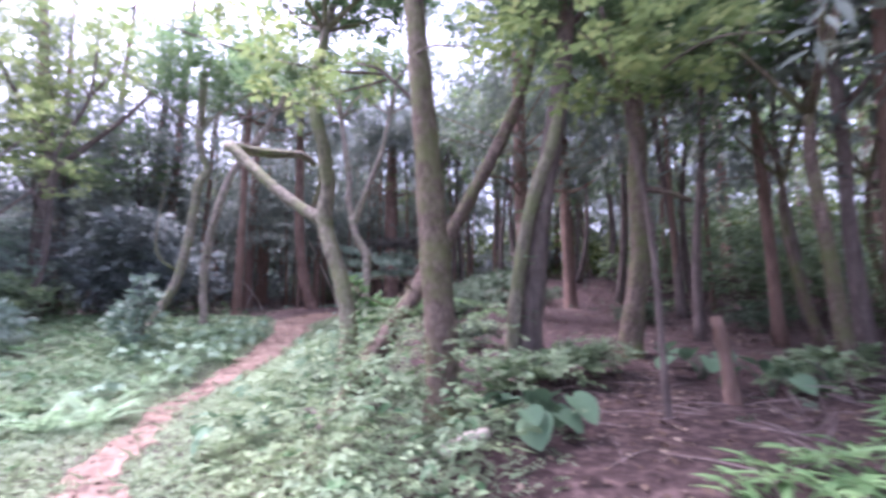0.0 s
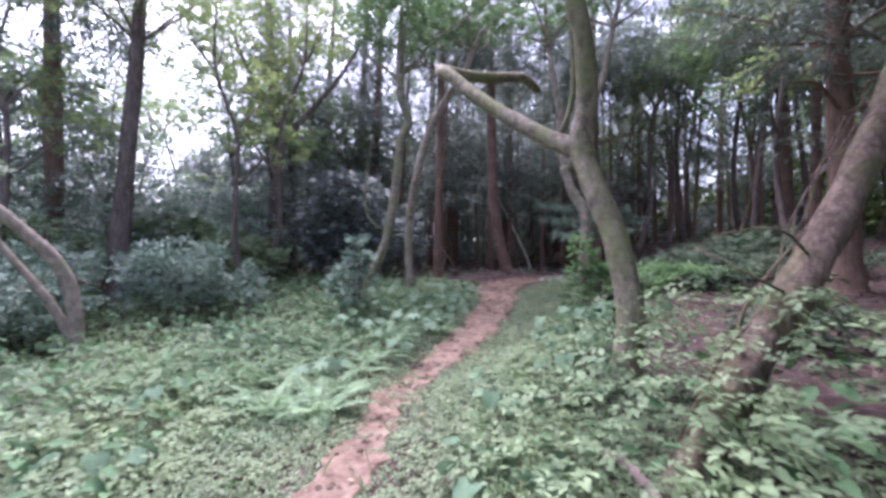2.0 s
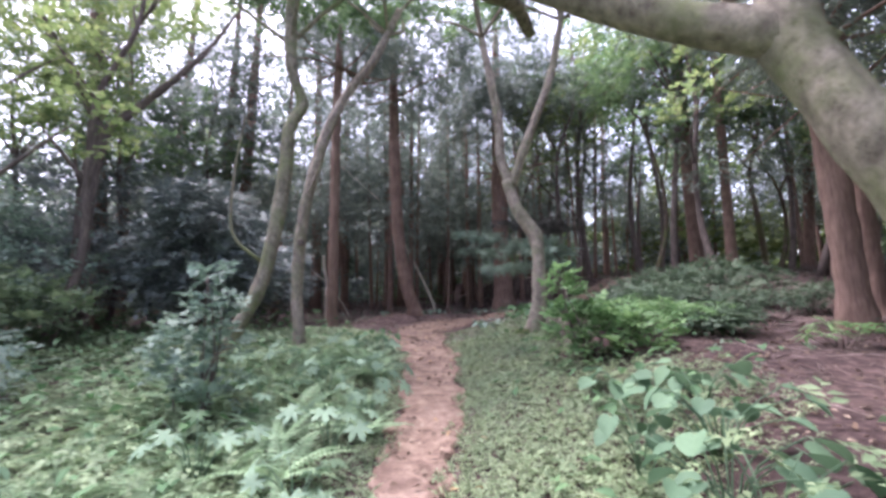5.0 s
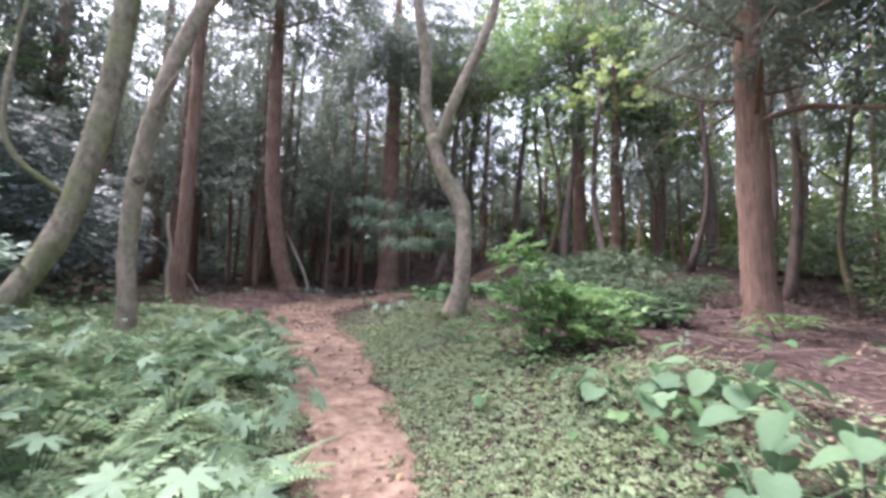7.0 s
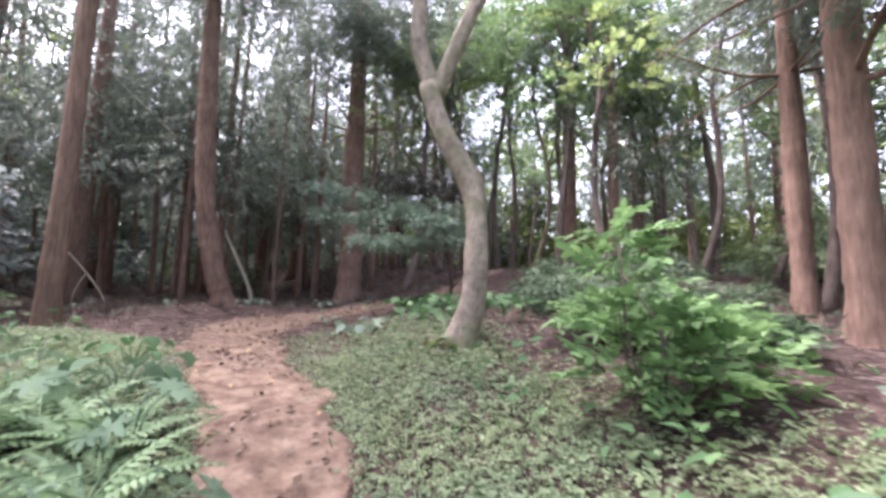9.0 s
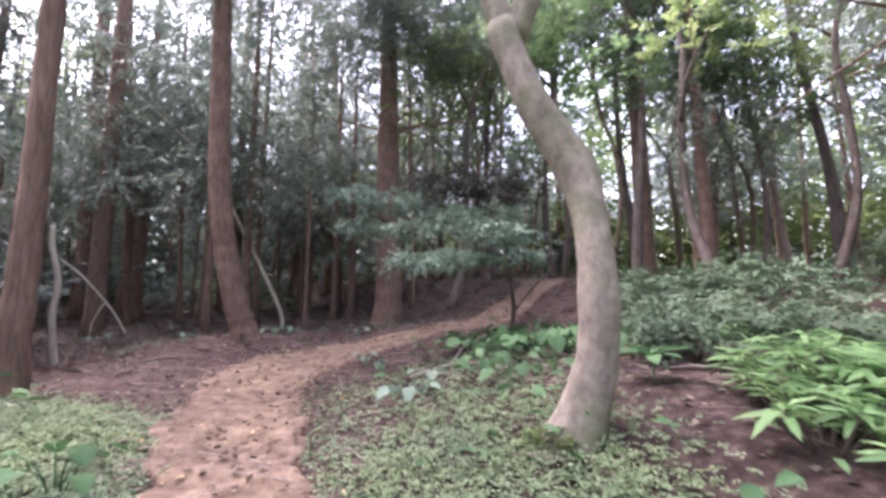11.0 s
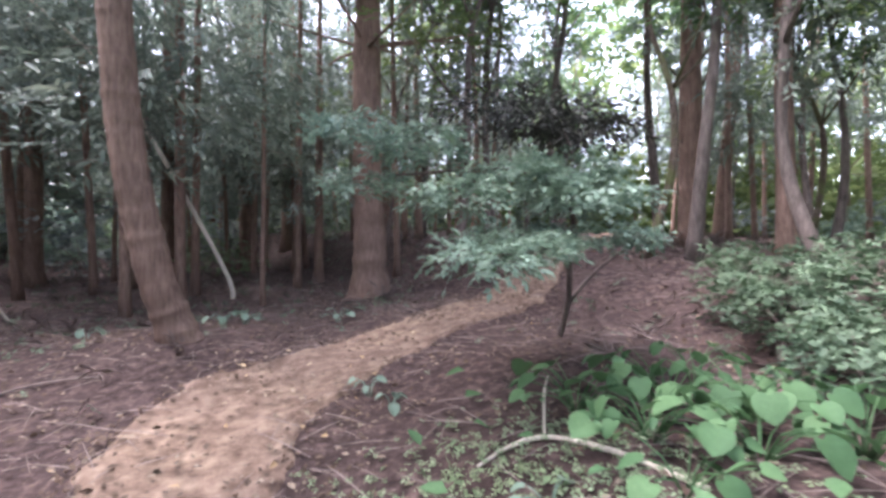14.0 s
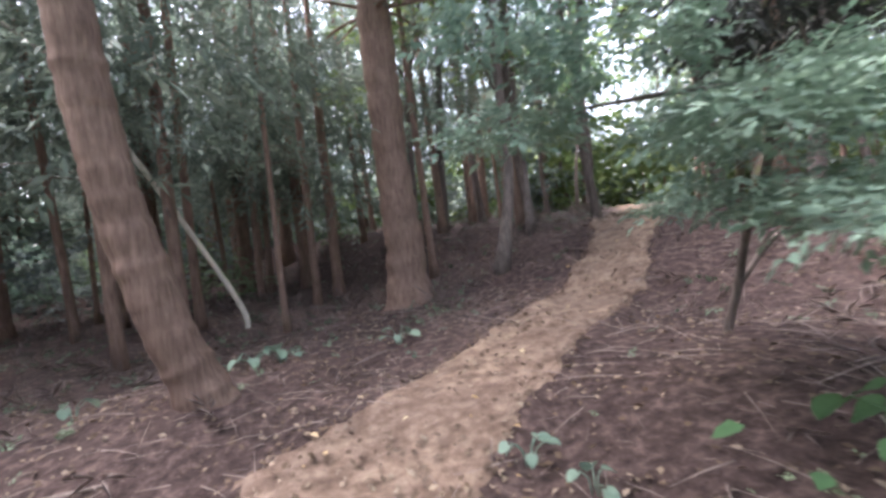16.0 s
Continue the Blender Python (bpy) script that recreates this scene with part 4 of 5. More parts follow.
# ---- ferns: one plant is built, the others are copies ----
def fern(base, size, fronds, seed):
    rng = np.random.default_rng(seed)
    t = thing("fern", base, "light green fern spreading its fronds", "fern", "ferns by the path")
    me = mesh_from("frond", FROND[0] * size, FROND[1], M_FERN)
    for k in range(fronds):
        ob = new("frond", me)
        ob.parent = t
        ob.matrix_basis = pose(0, 0, 0.03, rng.uniform(-12, 12), -rng.uniform(4, 38), k * 360 / fronds + rng.uniform(-20, 20))
    return t


def spots(n, x0, x1, y0, y1, seed, keep, spacing=0.4):
    rng = np.random.default_rng(seed)
    out = []
    for _ in range(n * 40):
        p = (rng.uniform(x0, x1), rng.uniform(y0, y1))
        if keep(*p) and all((p[0] - q[0]) ** 2 + (p[1] - q[1]) ** 2 > spacing ** 2 for q in out):
            out.append(p)
            if len(out) == n:
                break
    return out


def side(x, y):
    return x - float(track_x(np.array([y]))[0])


def gap1(x, y):
    return float(track_gap(np.array([x]), np.array([y]))[0])


fern_spots = spots(78, -7.5, -3.6, 4.5, 10.9, 41, lambda x, y: side(x, y) < 0 and gap1(x, y) > 0.2, 0.34)
ferns = [fern(at_ground(*fern_spots[0]), 0.5, 10, 42), fern(at_ground(*fern_spots[1]), 0.42, 9, 43)]
rngf = np.random.default_rng(44)
for x, y in fern_spots[2:]:
    s = rngf.uniform(0.75, 1.3)
    copy_thing(ferns[int(rngf.integers(2))], pose(*at_ground(x, y), 0, 0, rngf.uniform(0, 360)) @ Matrix.Scale(s, 4))


# ---- plants with large round leaves ----
def heart_shape():
    a = np.linspace(-np.pi, np.pi, 15)[:-1]
    r = 0.5 * (1 + 0.1 * np.cos(a) + 0.2 * np.exp(-(a / 0.3) ** 2) - 0.16 * np.exp(-((np.abs(a) - np.pi) / 0.35) ** 2) * 2.2)
    rim = np.stack([0.45 + r * np.cos(a), r * np.sin(a) * 0.95, 0.12 * np.abs(np.sin(a)) - 0.2 * np.maximum(0, np.cos(a)) ** 2], axis=1)
    v = np.vstack([[(0.35, 0, 0.0)], rim])
    return v, np.array([(0, 1 + k, 1 + (k + 1) % 14) for k in range(14)])


HEART = heart_shape()


def broad_plant(base, leaves, size, height, spread, seed, mat=None, label="plant with large round pale green leaves", shape=None):
    rng = np.random.default_rng(seed)
    t = thing("broad_leaved_plant", base, label, "plant", "large-leaved plants")
    outline = HEART if shape is None else shape
    me = mesh_from("leaf", outline[0] * size, outline[1], mat or M_BROAD, True)
    for k in range(leaves):
        a = k * 2.4 + rng.uniform(-0.4, 0.4)
        d = spread * (0.25 + 0.75 * ((k + 0.5) / leaves) ** 0.6)
        top = np.array([np.cos(a) * d, np.sin(a) * d, height * rng.uniform(0.6, 1.05)])
        v, f = tube([(0.02 * np.cos(a), 0.02 * np.sin(a), -0.03, 0.006), (*(top * (0.4, 0.4, 0.65)), 0.005), (*top, 0.003)], 5, 0.12, 0.02, seed + k)
        stalk = part("stalk", v, f, mat or M_BROAD, t, smooth=True)
        ob = new("leaf", me)
        ob.parent = stalk
        s = rng.uniform(0.7, 1.15)
        ob.matrix_basis = pose(*top, rng.uniform(-25, 25), rng.uniform(0, 45), math.degrees(a) + rng.uniform(-25, 25)) @ Matrix.Scale(s, 4)
    return t


broad_spots = [(-1.71, 6.20, 11, 0.17, 0.48, 0.36), (-1.97, 7.10, 9, 0.16, 0.46, 0.34), (-1.64, 5.66, 9, 0.17, 0.42, 0.34), (0.8, 3.3, 8, 0.262, 0.3, 0.24), (3.1, 5.2, 8, 0.306, 0.4, 0.4), (3.3, 4.4, 6, 0.284, 0.35, 0.35), (-1.75, 6.5, 13, 0.16, 0.5, 0.46), (-1.5, 7.1, 13, 0.165, 0.46, 0.48), (-1.5, 8.1, 9, 0.15, 0.24, 0.36), (-2.1, 13.9, 20, 0.162, 0.3, 0.5), (-2.2, 14.5, 16, 0.162, 0.28, 0.48), (-1.6, 14.3, 20, 0.162, 0.34, 0.54), (-1.35, 13.9, 18, 0.171, 0.34, 0.5), (-1.75, 13.5, 18, 0.162, 0.28, 0.48), (-1.2, 13.35, 14, 0.171, 0.32, 0.46), (-2.3, 13.45, 9, 0.143, 0.2, 0.36), (-1.0, 14.6, 9, 0.152, 0.35, 0.42), (-4.55, 3.4, 10, 0.186, 0.28, 0.3), (-5.3, 4.2, 8, 0.175, 0.3, 0.3), (-5.1, 2.9, 7, 0.186, 0.3, 0.3), (-1.9, 4.0, 10, 0.175, 0.35, 0.32), (-2.1, 5.1, 10, 0.163, 0.35, 0.32), (-5.0, 11.3, 9, 0.186, 0.35, 0.35), (-5.3, 12.3, 7, 0.163, 0.3, 0.3), (-0.2, 2.3, 7, 0.186, 0.3, 0.3), (-6.2, 6.2, 11, 0.175, 0.45, 0.4), (-2.3, 12.9, 6, 0.142, 0.22, 0.25)]
for k, (x, y, n, s, h, d) in enumerate(broad_spots):
    broad_plant(at_ground(x, y), n, s, h, d, 500 + k, M_BROAD if y > 12 else M_PALEBROAD)
for k, (x, y, n, s, h, d) in enumerate([(-1.75, 8.4, 9, 0.2, 0.26, 0.36), (-1.2, 8.0, 10, 0.21, 0.3, 0.38), (0.62, 3.2, 4, 0.27, 0.32, 0.2)]):
    broad_plant(at_ground(x, y), n, s, h, d, 540 + k, M_PALEBROAD)
# tall herbs with cut leaves on the west side of the path
for k, (x, y, n, s, h, d) in enumerate([(-4.25, 8.6, 9, 0.26, 0.42, 0.3), (-4.4, 9.5, 9, 0.25, 0.42, 0.3), (-4.9, 9.0, 10, 0.25, 0.5, 0.34), (-4.3, 7.7, 9, 0.25, 0.45, 0.3), (-5.2, 8.1, 10, 0.25, 0.52, 0.36), (-4.7, 10.6, 9, 0.24, 0.36, 0.32), (-5.6, 9.8, 10, 0.24, 0.5, 0.36), (-4.1, 6.7, 8, 0.22, 0.4, 0.28), (-6.2, 8.9, 9, 0.24, 0.52, 0.36), (-5.0, 7.0, 10, 0.23, 0.5, 0.34), (-5.5, 11.0, 9, 0.24, 0.45, 0.34), (-4.3, 5.6, 8, 0.2, 0.38, 0.28)]):
    broad_plant(at_ground(x, y), n, s, h, d, 580 + k, M_CUTLEAF, "tall herb with large cut blue-green leaves", LOBED)
# small plants in the litter
for k, (x, y, n, s, h, d) in enumerate([(-5.05, 19.3, 7, 0.14, 0.22, 0.22), (-5.35, 19.2, 5, 0.13, 0.2, 0.2), (-3.62, 19.1, 6, 0.14, 0.2, 0.16), (-3.5, 16.05, 6, 0.1, 0.18, 0.14), (-3.35, 15.6, 4, 0.1, 0.14, 0.12), (-9.2, 20.2, 5, 0.13, 0.2, 0.2), (-6.9, 18.6, 4, 0.12, 0.18, 0.18), (-3.2, 13.3, 6, 0.13, 0.18, 0.2), (-2.9, 13.7, 5, 0.12, 0.16, 0.18)]):
    broad_plant(at_ground(x, y), n, s, h, d, 560 + k, M_BLUELEAF, "small blue-green plant in the needle litter")
palm = thing("rosette_plant", at_ground(-1.35, 12.45), "rosette plant with long pale green leaves", "plant")
rp = np.random.default_rng(77)
me = mesh_from("leaf", leaf_shape(0.36, 0.05, 0.25)[0] * 0.34, leaf_shape()[1], M_BROAD, True)
for k in range(9):
    ob = new("leaf", me)
    ob.parent = palm
    ob.matrix_basis = pose(0, 0, 0.18, rp.uniform(-15, 15), -rp.uniform(5, 40), k * 40 + rp.uniform(-12, 12))
v, f = tube([(0, 0, -0.03, 0.012), (0.01, 0, 0.1, 0.01), (0, 0, 0.2, 0.008)], 6, 0.08, 0.02, 3)
part("stem", v, f, M_FERN, palm, smooth=True)


# ---- the herb layer ----
def cover(n, seed, density, x0=-14.0, x1=6.0, y0=-4.5, y1=16.0):
    rng = np.random.default_rng(seed)
    x, y = rng.uniform(x0, x1, n), rng.uniform(y0, y1, n)
    r = x - track_x(y)
    gap = track_gap(x, y)
    keep = rng.uniform(0, 1, n) < density(x, y, r, gap)
    return x[keep], y[keep], r[keep], gap[keep], rng


def green_zone(x, y, r, gap):
    left = (r < 0) * (1 - smoothstep(13.0, 14.8, y + 0.25 * np.sin(x * 2.1)))
    right = (r > 0) * (1 - smoothstep(1.6, 2.7, r - 0.95 * (1 - smoothstep(4.8, 6.8, y)) * smoothstep(2.0, 3.4, y) - 0.4 * smoothstep(9.5, 11, y) + 0.4 * np.sin(y * 1.3) + 0.25 * np.sin(x * 2.7))) * (1 - 0.78 * smoothstep(11.8, 13.4, y + 0.3 * np.sin(x * 3)) - 0.22 * smoothstep(14.2, 15.2, y))
    return np.maximum(left, right) * smoothstep(-0.1, 0.06, gap + 0.07 * np.sin(x * 9) * np.sin(y * 7))


SPRIG = spray_shape(4, 0.65, 0.52, 4, 60)


def weeds():
    x, y, r, gap, rng = cover(270000, 61, lambda x, y, r, gap: green_zone(x, y, r, gap) * (1 - 0.85 * smoothstep(2.2, 4.0, gap) * (1 - smoothstep(10, 12, y))) * (0.75 + 0.25 * np.sin(x * 2.3 + 1.5 * np.sin(y)) * np.sin(y * 1.9)), -8.5, 1, 0.5, 15.5)
    n = len(x)
    z = ground_z(x, y) + rng.uniform(0.0, 0.1, n) * smoothstep(-0.05, 0.5, gap)
    v, f = placed(SPRIG, np.stack([x, y, z], axis=1), rng.uniform(0, 6.28, n), rng.uniform(-0.1, 0.45, n), rng.normal(0, 0.35, n), rng.uniform(0.034, 0.072, n))
    tagged(new("low_weeds", mesh_from("low_weeds", v, f, M_GRASS)), "mat of small-leaved weeds along the path", "weeds", kind="stuff")


def herbs():
    x, y, r, gap, rng = cover(66000, 62, lambda x, y, r, gap: green_zone(x, y, r, gap) * smoothstep(0.15, 1.1, gap) * np.where(r > 0, 0.95, 0.8) * (1 - 0.8 * smoothstep(6.4, 8.2, y) * (r > 0)))
    n = len(x)
    tall = (0.05 + 0.3 * smoothstep(0.3, 2.4, gap)) * (1 + 1.0 * (r > 0) * (1 - smoothstep(5.5, 7.5, y))) * (1 - 0.65 * smoothstep(6.2, 8.2, y) * (r > 0)) * np.where((r < 0) & (y > 12), 0.35, 1.0)
    tall = tall + 0.18 * (r > 0) * (1 - smoothstep(5.4, 6.8, y)) * smoothstep(0.15, 0.9, gap)
    z = ground_z(x, y) + tall * rng.uniform(0.15, 1.1, n)
    v, f = placed(SPRAY_FINE, np.stack([x, y, z], axis=1), rng.uniform(0, 6.28, n), rng.normal(0.05, 0.28, n), rng.normal(0, 0.3, n), rng.uniform(0.13, 0.28, n))
    tagged(new("herb_layer", mesh_from("herb_layer", v, f, M_LEAF)), "dense knee-high layer of leafy green herbs", "herbs", kind="stuff")
    x, y, r, gap, rng = cover(17000, 63, lambda x, y, r, gap: green_zone(x, y, r, gap) * smoothstep(0.3, 1.5, gap) * 0.6)
    n = len(x)
    tall = 0.1 + 0.4 * smoothstep(0.3, 2.4, gap)
    z = ground_z(x, y) + tall * rng.uniform(0.5, 1.15, n)
    v, f = placed(LEAF, np.stack([x, y, z], axis=1), rng.uniform(0, 6.28, n), rng.normal(0.0, 0.3, n), rng.normal(0, 0.3, n), rng.uniform(0.08, 0.17, n))
    tagged(new("herb_leaves", mesh_from("herb_leaves", v, f, M_BROAD)), "scattered broad pale leaves over the herbs", "herbs", kind="stuff")


def grass():
    x, y, r, gap, rng = cover(26000, 64, lambda x, y, r, gap: green_zone(x, y, r, gap) * (1 - smoothstep(0.6, 2.2, gap)) * 0.8)
    n = len(x)
    v, f = placed(blade_shape(0.07), np.stack([x, y, ground_z(x, y)], axis=1), rng.uniform(0, 6.28, n), rng.uniform(0.5, 1.4, n), np.zeros(n), rng.uniform(0.08, 0.2, n))
    tagged(new("grass", mesh_from("grass", v, f, M_GRASS)), "short thin grass at the edges of the path", "grass", kind="stuff")


def litter():
    x, y, r, gap, rng = cover(64000, 65, lambda x, y, r, gap: np.where(gap < 0.0, np.where(y > 10.5, 1.0, 0.55 + 0.35 * np.sin(y * 1.7)), np.where(y > 12.5, 0.9, np.where(r > 2.4, 0.8, 0.1))) * (0.5 + 0.5 * np.sin(x * 3.1 + y) * np.sin(y * 2.3)), -10, 6, 0, 24)
    n = len(x)
    z = ground_z(x, y) + np.where(gap < 0, 0.03, 0.012)
    v, f = placed(blade_shape(0.6), np.stack([x, y, z], axis=1), rng.uniform(0, 6.28, n), rng.normal(0.1, 0.25, n), rng.normal(0, 0.4, n), rng.uniform(0.03, 0.085, n))
    tagged(new("leaf_litter", mesh_from("leaf_litter", v, f, M_LITTER)), "dry brown fallen leaves on the earth", "leaf litter", kind="stuff")
    x, y, r, gap, rng = cover(9000, 66, lambda x, y, r, gap: (gap > -0.25) * np.where(y > 12, 0.8, np.where(r > 2.6, 0.6, 0.0)), -11, 8, 0, 26)
    n = len(x)
    twig = (np.array([(0, 0.008, 0), (0.5, 0.012, 0.03), (1, 0.002, 0.01), (0, -0.008, 0), (0.5, -0.005, 0.03), (1, -0.002, 0.01), (0, 0, 0.012), (0.5, 0.003, 0.045), (1, 0, 0.016)]),
            np.array([(0, 1, 7), (0, 7, 6), (1, 2, 8), (1, 8, 7), (6, 7, 4), (6, 4, 3), (7, 8, 5), (7, 5, 4)]))
    v, f = placed(twig, np.stack([x, y, ground_z(x, y) + 0.008], axis=1), rng.uniform(0, 6.28, n), rng.normal(0.05, 0.12, n), np.zeros(n), rng.uniform(0.12, 0.55, n))
    tagged(new("twigs", mesh_from("twigs", v, f, M_TWIG)), "thin dead twigs strewn over the forest floor", "twigs", kind="stuff")


M_TWIG = bark_material("twig_bark", (0.085, 0.065, 0.06), (0.235, 0.19, 0.172), stretch=(6, 6, 6), depth=0.002)
def clods():
    """Crumbs of earth along the broken edges of the path."""
    x, y, r, gap, rng = cover(60000, 67, lambda x, y, r, gap: np.exp(-((gap + 0.02) / 0.09) ** 2) * 0.9 + (gap < 0) * 0.04, -7, 4, 2, 23)
    n = len(x)
    lump = (np.array([(0.5, 0, 0), (-0.5, 0.1, 0), (0, 0.45, 0.05), (0.05, -0.5, 0), (0.05, 0, 0.4), (0, 0, -0.3)]), np.array([(0, 2, 4), (2, 1, 4), (1, 3, 4), (3, 0, 4), (2, 0, 5), (1, 2, 5), (3, 1, 5), (0, 3, 5)]))
    v, f = placed(lump, np.stack([x, y, ground_z(x, y) + 0.008], axis=1), rng.uniform(0, 6.28, n), rng.normal(0, 0.3, n), rng.normal(0, 0.3, n), rng.uniform(0.008, 0.042, n))
    v = v + rng.normal(0, 0.003, v.shape)
    tagged(new("earth_crumbs", mesh_from("earth_crumbs", v, f, M_PATH, True)), "crumbs of reddish earth along the path", "earth", kind="stuff")
    x, y, r, gap, rng = cover(2600, 68, lambda x, y, r, gap: (gap < 0.5) * 0.13, -7, 2, 4, 20)
    n = len(x)
    v, f = placed(leaf_shape(0.55, 0.16, 0.2), np.stack([x, y, ground_z(x, y) + 0.035], axis=1), rng.uniform(0, 6.28, n), rng.normal(0.1, 0.25, n), rng.normal(0, 0.4, n), rng.uniform(0.04, 0.08, n))
    tagged(new("yellow_leaves", mesh_from("yellow_leaves", v, f, M_AUTUMN)), "a few yellow fallen leaves on the path", "leaf litter", kind="stuff")


def floor_plants():
    """Sparse seedlings and dead brush over the shaded floor."""
    for n0, seed, mat, lo, hi, name, label in ((8000, 91, M_SEEDLING, 0.07, 0.2, "seedlings", "sparse green seedlings on the shaded floor"), (5200, 92, M_TWIG, 0.15, 0.4, "dead_brush", "low dry brushwood on the shaded floor")):
        x, y, r, gap, rng = cover(n0, seed, lambda x, y, r, gap: (gap > 0.35) * smoothstep(16.5, 21, y + 0.8 * np.abs(r)) * (0.5 + 0.5 * np.sin(x * 1.7 + np.sin(y * 2)) * np.sin(y * 1.3)) + (r > 3) * (y < 14) * 0.12, -16, 12, -2, 32)
        n = len(x)
        v, f = placed(SPRAY_FINE if mat is M_SEEDLING else DRY, np.stack([x, y, ground_z(x, y) + 0.02], axis=1), rng.uniform(0, 6.28, n), rng.uniform(0.1, 1.0, n), rng.normal(0, 0.4, n), rng.uniform(lo, hi, n) * 1.3)
        tagged(new(name, mesh_from(name, v, f, mat)), label, "undergrowth", kind="stuff")


DRY = spray_shape(8, 0.07, 0.6, 9, 45)
M_AUTUMN = leaf_material("yellowed_leaves", (0.28, 0.18, 0.1), (0.4, 0.28, 0.16), (0.52, 0.42, 0.3), 0.2, 0.6)
weeds()
herbs()
grass()
litter()
clods()
floor_plants()


# ---- fallen branches ----
def branch(name, label, lines, mat, seed):
    x, y = lines[0][0][:2]
    base = at_ground(x, y)
    t = thing(name, base, label, "branch")
    for k, line in enumerate(lines):
        pts = []
        for px, py, lift, r in line:
            pts.append((px - base[0], py - base[1], at_ground(px, py)[2] + lift + r - base[2], r))
        v, f = tube(pts, 8, 0.08, 0.1, seed + k)
        part("limb", v, f, mat, t, smooth=True)


branch("fallen_branch", "pale forked branch lying in the litter", [[(-3.05, 14.3, 0, 0.012), (-2.8, 14.36, 0.01, 0.014), (-2.58, 14.3, 0.01, 0.016), (-2.38, 13.9, 0.0, 0.018), (-2.22, 13.4, 0, 0.015)], [(-2.58, 14.3, 0.01, 0.012), (-2.35, 14.7, 0.1, 0.012), (-2.2, 14.9, 0.15, 0.006)]], M_DEAD, 601)
branch("fallen_branch", "broken branch lying under the trees", [[(-10.8, 21.4, 1.9, 0.018), (-10.2, 21.3, 1.45, 0.02), (-9.4, 21.1, 0.6, 0.022), (-9.0, 21.0, 0.0, 0.025)], [(-9.6, 21.1, 0.8, 0.02), (-9.7, 20.9, 0.4, 0.015), (-9.7, 20.8, 0, 0.01)]], M_DEAD, 602)
branch("fallen_branch", "short cut log among the herbs", [[(0.05, 2.9, 0.0, 0.04), (0.2, 3.0, 0.02, 0.045), (0.38, 3.06, 0.03, 0.04)]], M_DEAD, 603)
branch("fallen_branch", "dead stick lying beside the cedar", [[(-7.2, 17.0, 0, 0.014), (-6.7, 17.2, 0.02, 0.014), (-6.2, 17.25, 0.01, 0.01)]], M_TWIG, 604)
branch("fallen_branch", "long dry branch on the litter bank", [[(-0.9, 12.9, 0, 0.014), (-0.6, 12.6, 0.02, 0.015), (-0.1, 12.2, 0.0, 0.012)]], M_TWIG, 605)
branch("fallen_branch", "thin crooked stick among the litter", [[(-4.3, 18.6, 0, 0.01), (-4.0, 18.75, 0.03, 0.01), (-3.75, 18.95, 0.0, 0.007)]], M_TWIG, 606)
branch("fallen_branch", "root-like branch in the herbs", [[(-1.5, 4.6, 0.0, 0.03), (-1.25, 4.3, 0.06, 0.03), (-1.0, 3.8, 0.02, 0.026)]], M_TWIG, 607)
tree("snapped_stump", "snapped rotten stump on the bare floor", [(2.75, 4.1, 0.4, 0.07), (2.72, 4.1, 0.9, 0.062), (2.66, 4.12, 1.35, 0.05)], M_CEDAR, flare=0.2, segs=10, rough=0.15, seed=611, category="stump")


# ---- the wood behind ----
def cedar_proto(base, seed, h, r, low, mat_leaf, count, label="straight reddish cedar in the dark wood", boughs=10):
    rng = np.random.default_rng(seed)
    t = thing("cedar_tree", base, label, "tree", "cedars of the wood")
    lean = rng.normal(0, 0.25, 2)
    pts = [(0, 0, -0.1, r * 1.1), (lean[0] * 0.1, lean[1] * 0.1, h * 0.12, r), (lean[0] * 0.5, lean[1] * 0.5, h * 0.5, r * 0.8), (lean[0], lean[1], h, r * 0.2)]
    v, f = tube(pts, 10, 0.6, 0.05, seed, 0.3)
    part("trunk", v, f, M_CEDAR, t, smooth=True)
    for k in range(boughs):
        z = rng.uniform(1.8, low + 1.5)
        a = rng.uniform(0, 6.28)
        L = rng.uniform(0.5, 1.5)
        v, f = tube([(lean[0] * z / h, lean[1] * z / h, z, 0.014), (np.cos(a) * L * 0.6, np.sin(a) * L * 0.6, z + 0.12, 0.01), (np.cos(a) * L, np.sin(a) * L, z - 0.05, 0.004)], 4, 0.6, 0.03, seed + k)
        part("dead_bough", v, f, M_DARK, t, smooth=True)
    cs, rs = [], []
    z = low
    while z < h:
        w = 1.9 * (1 - (z - low) / (h - low)) ** 0.7 + 0.3
        for k in range(3):
            a = rng.uniform(0, 6.28)
            cs.append((np.cos(a) * w * 0.55 + lean[0] * z / h, np.sin(a) * w * 0.55 + lean[1] * z / h, z + rng.uniform(-0.3, 0.3)))
            rs.append(w * rng.uniform(0.45, 0.7))
        z += 0.9
    v, f = crown(NEEDLES, cs, rs, count, 0.85, seed, 0.5, -0.2)
    part("crown", v, f, mat_leaf, t)
    return t


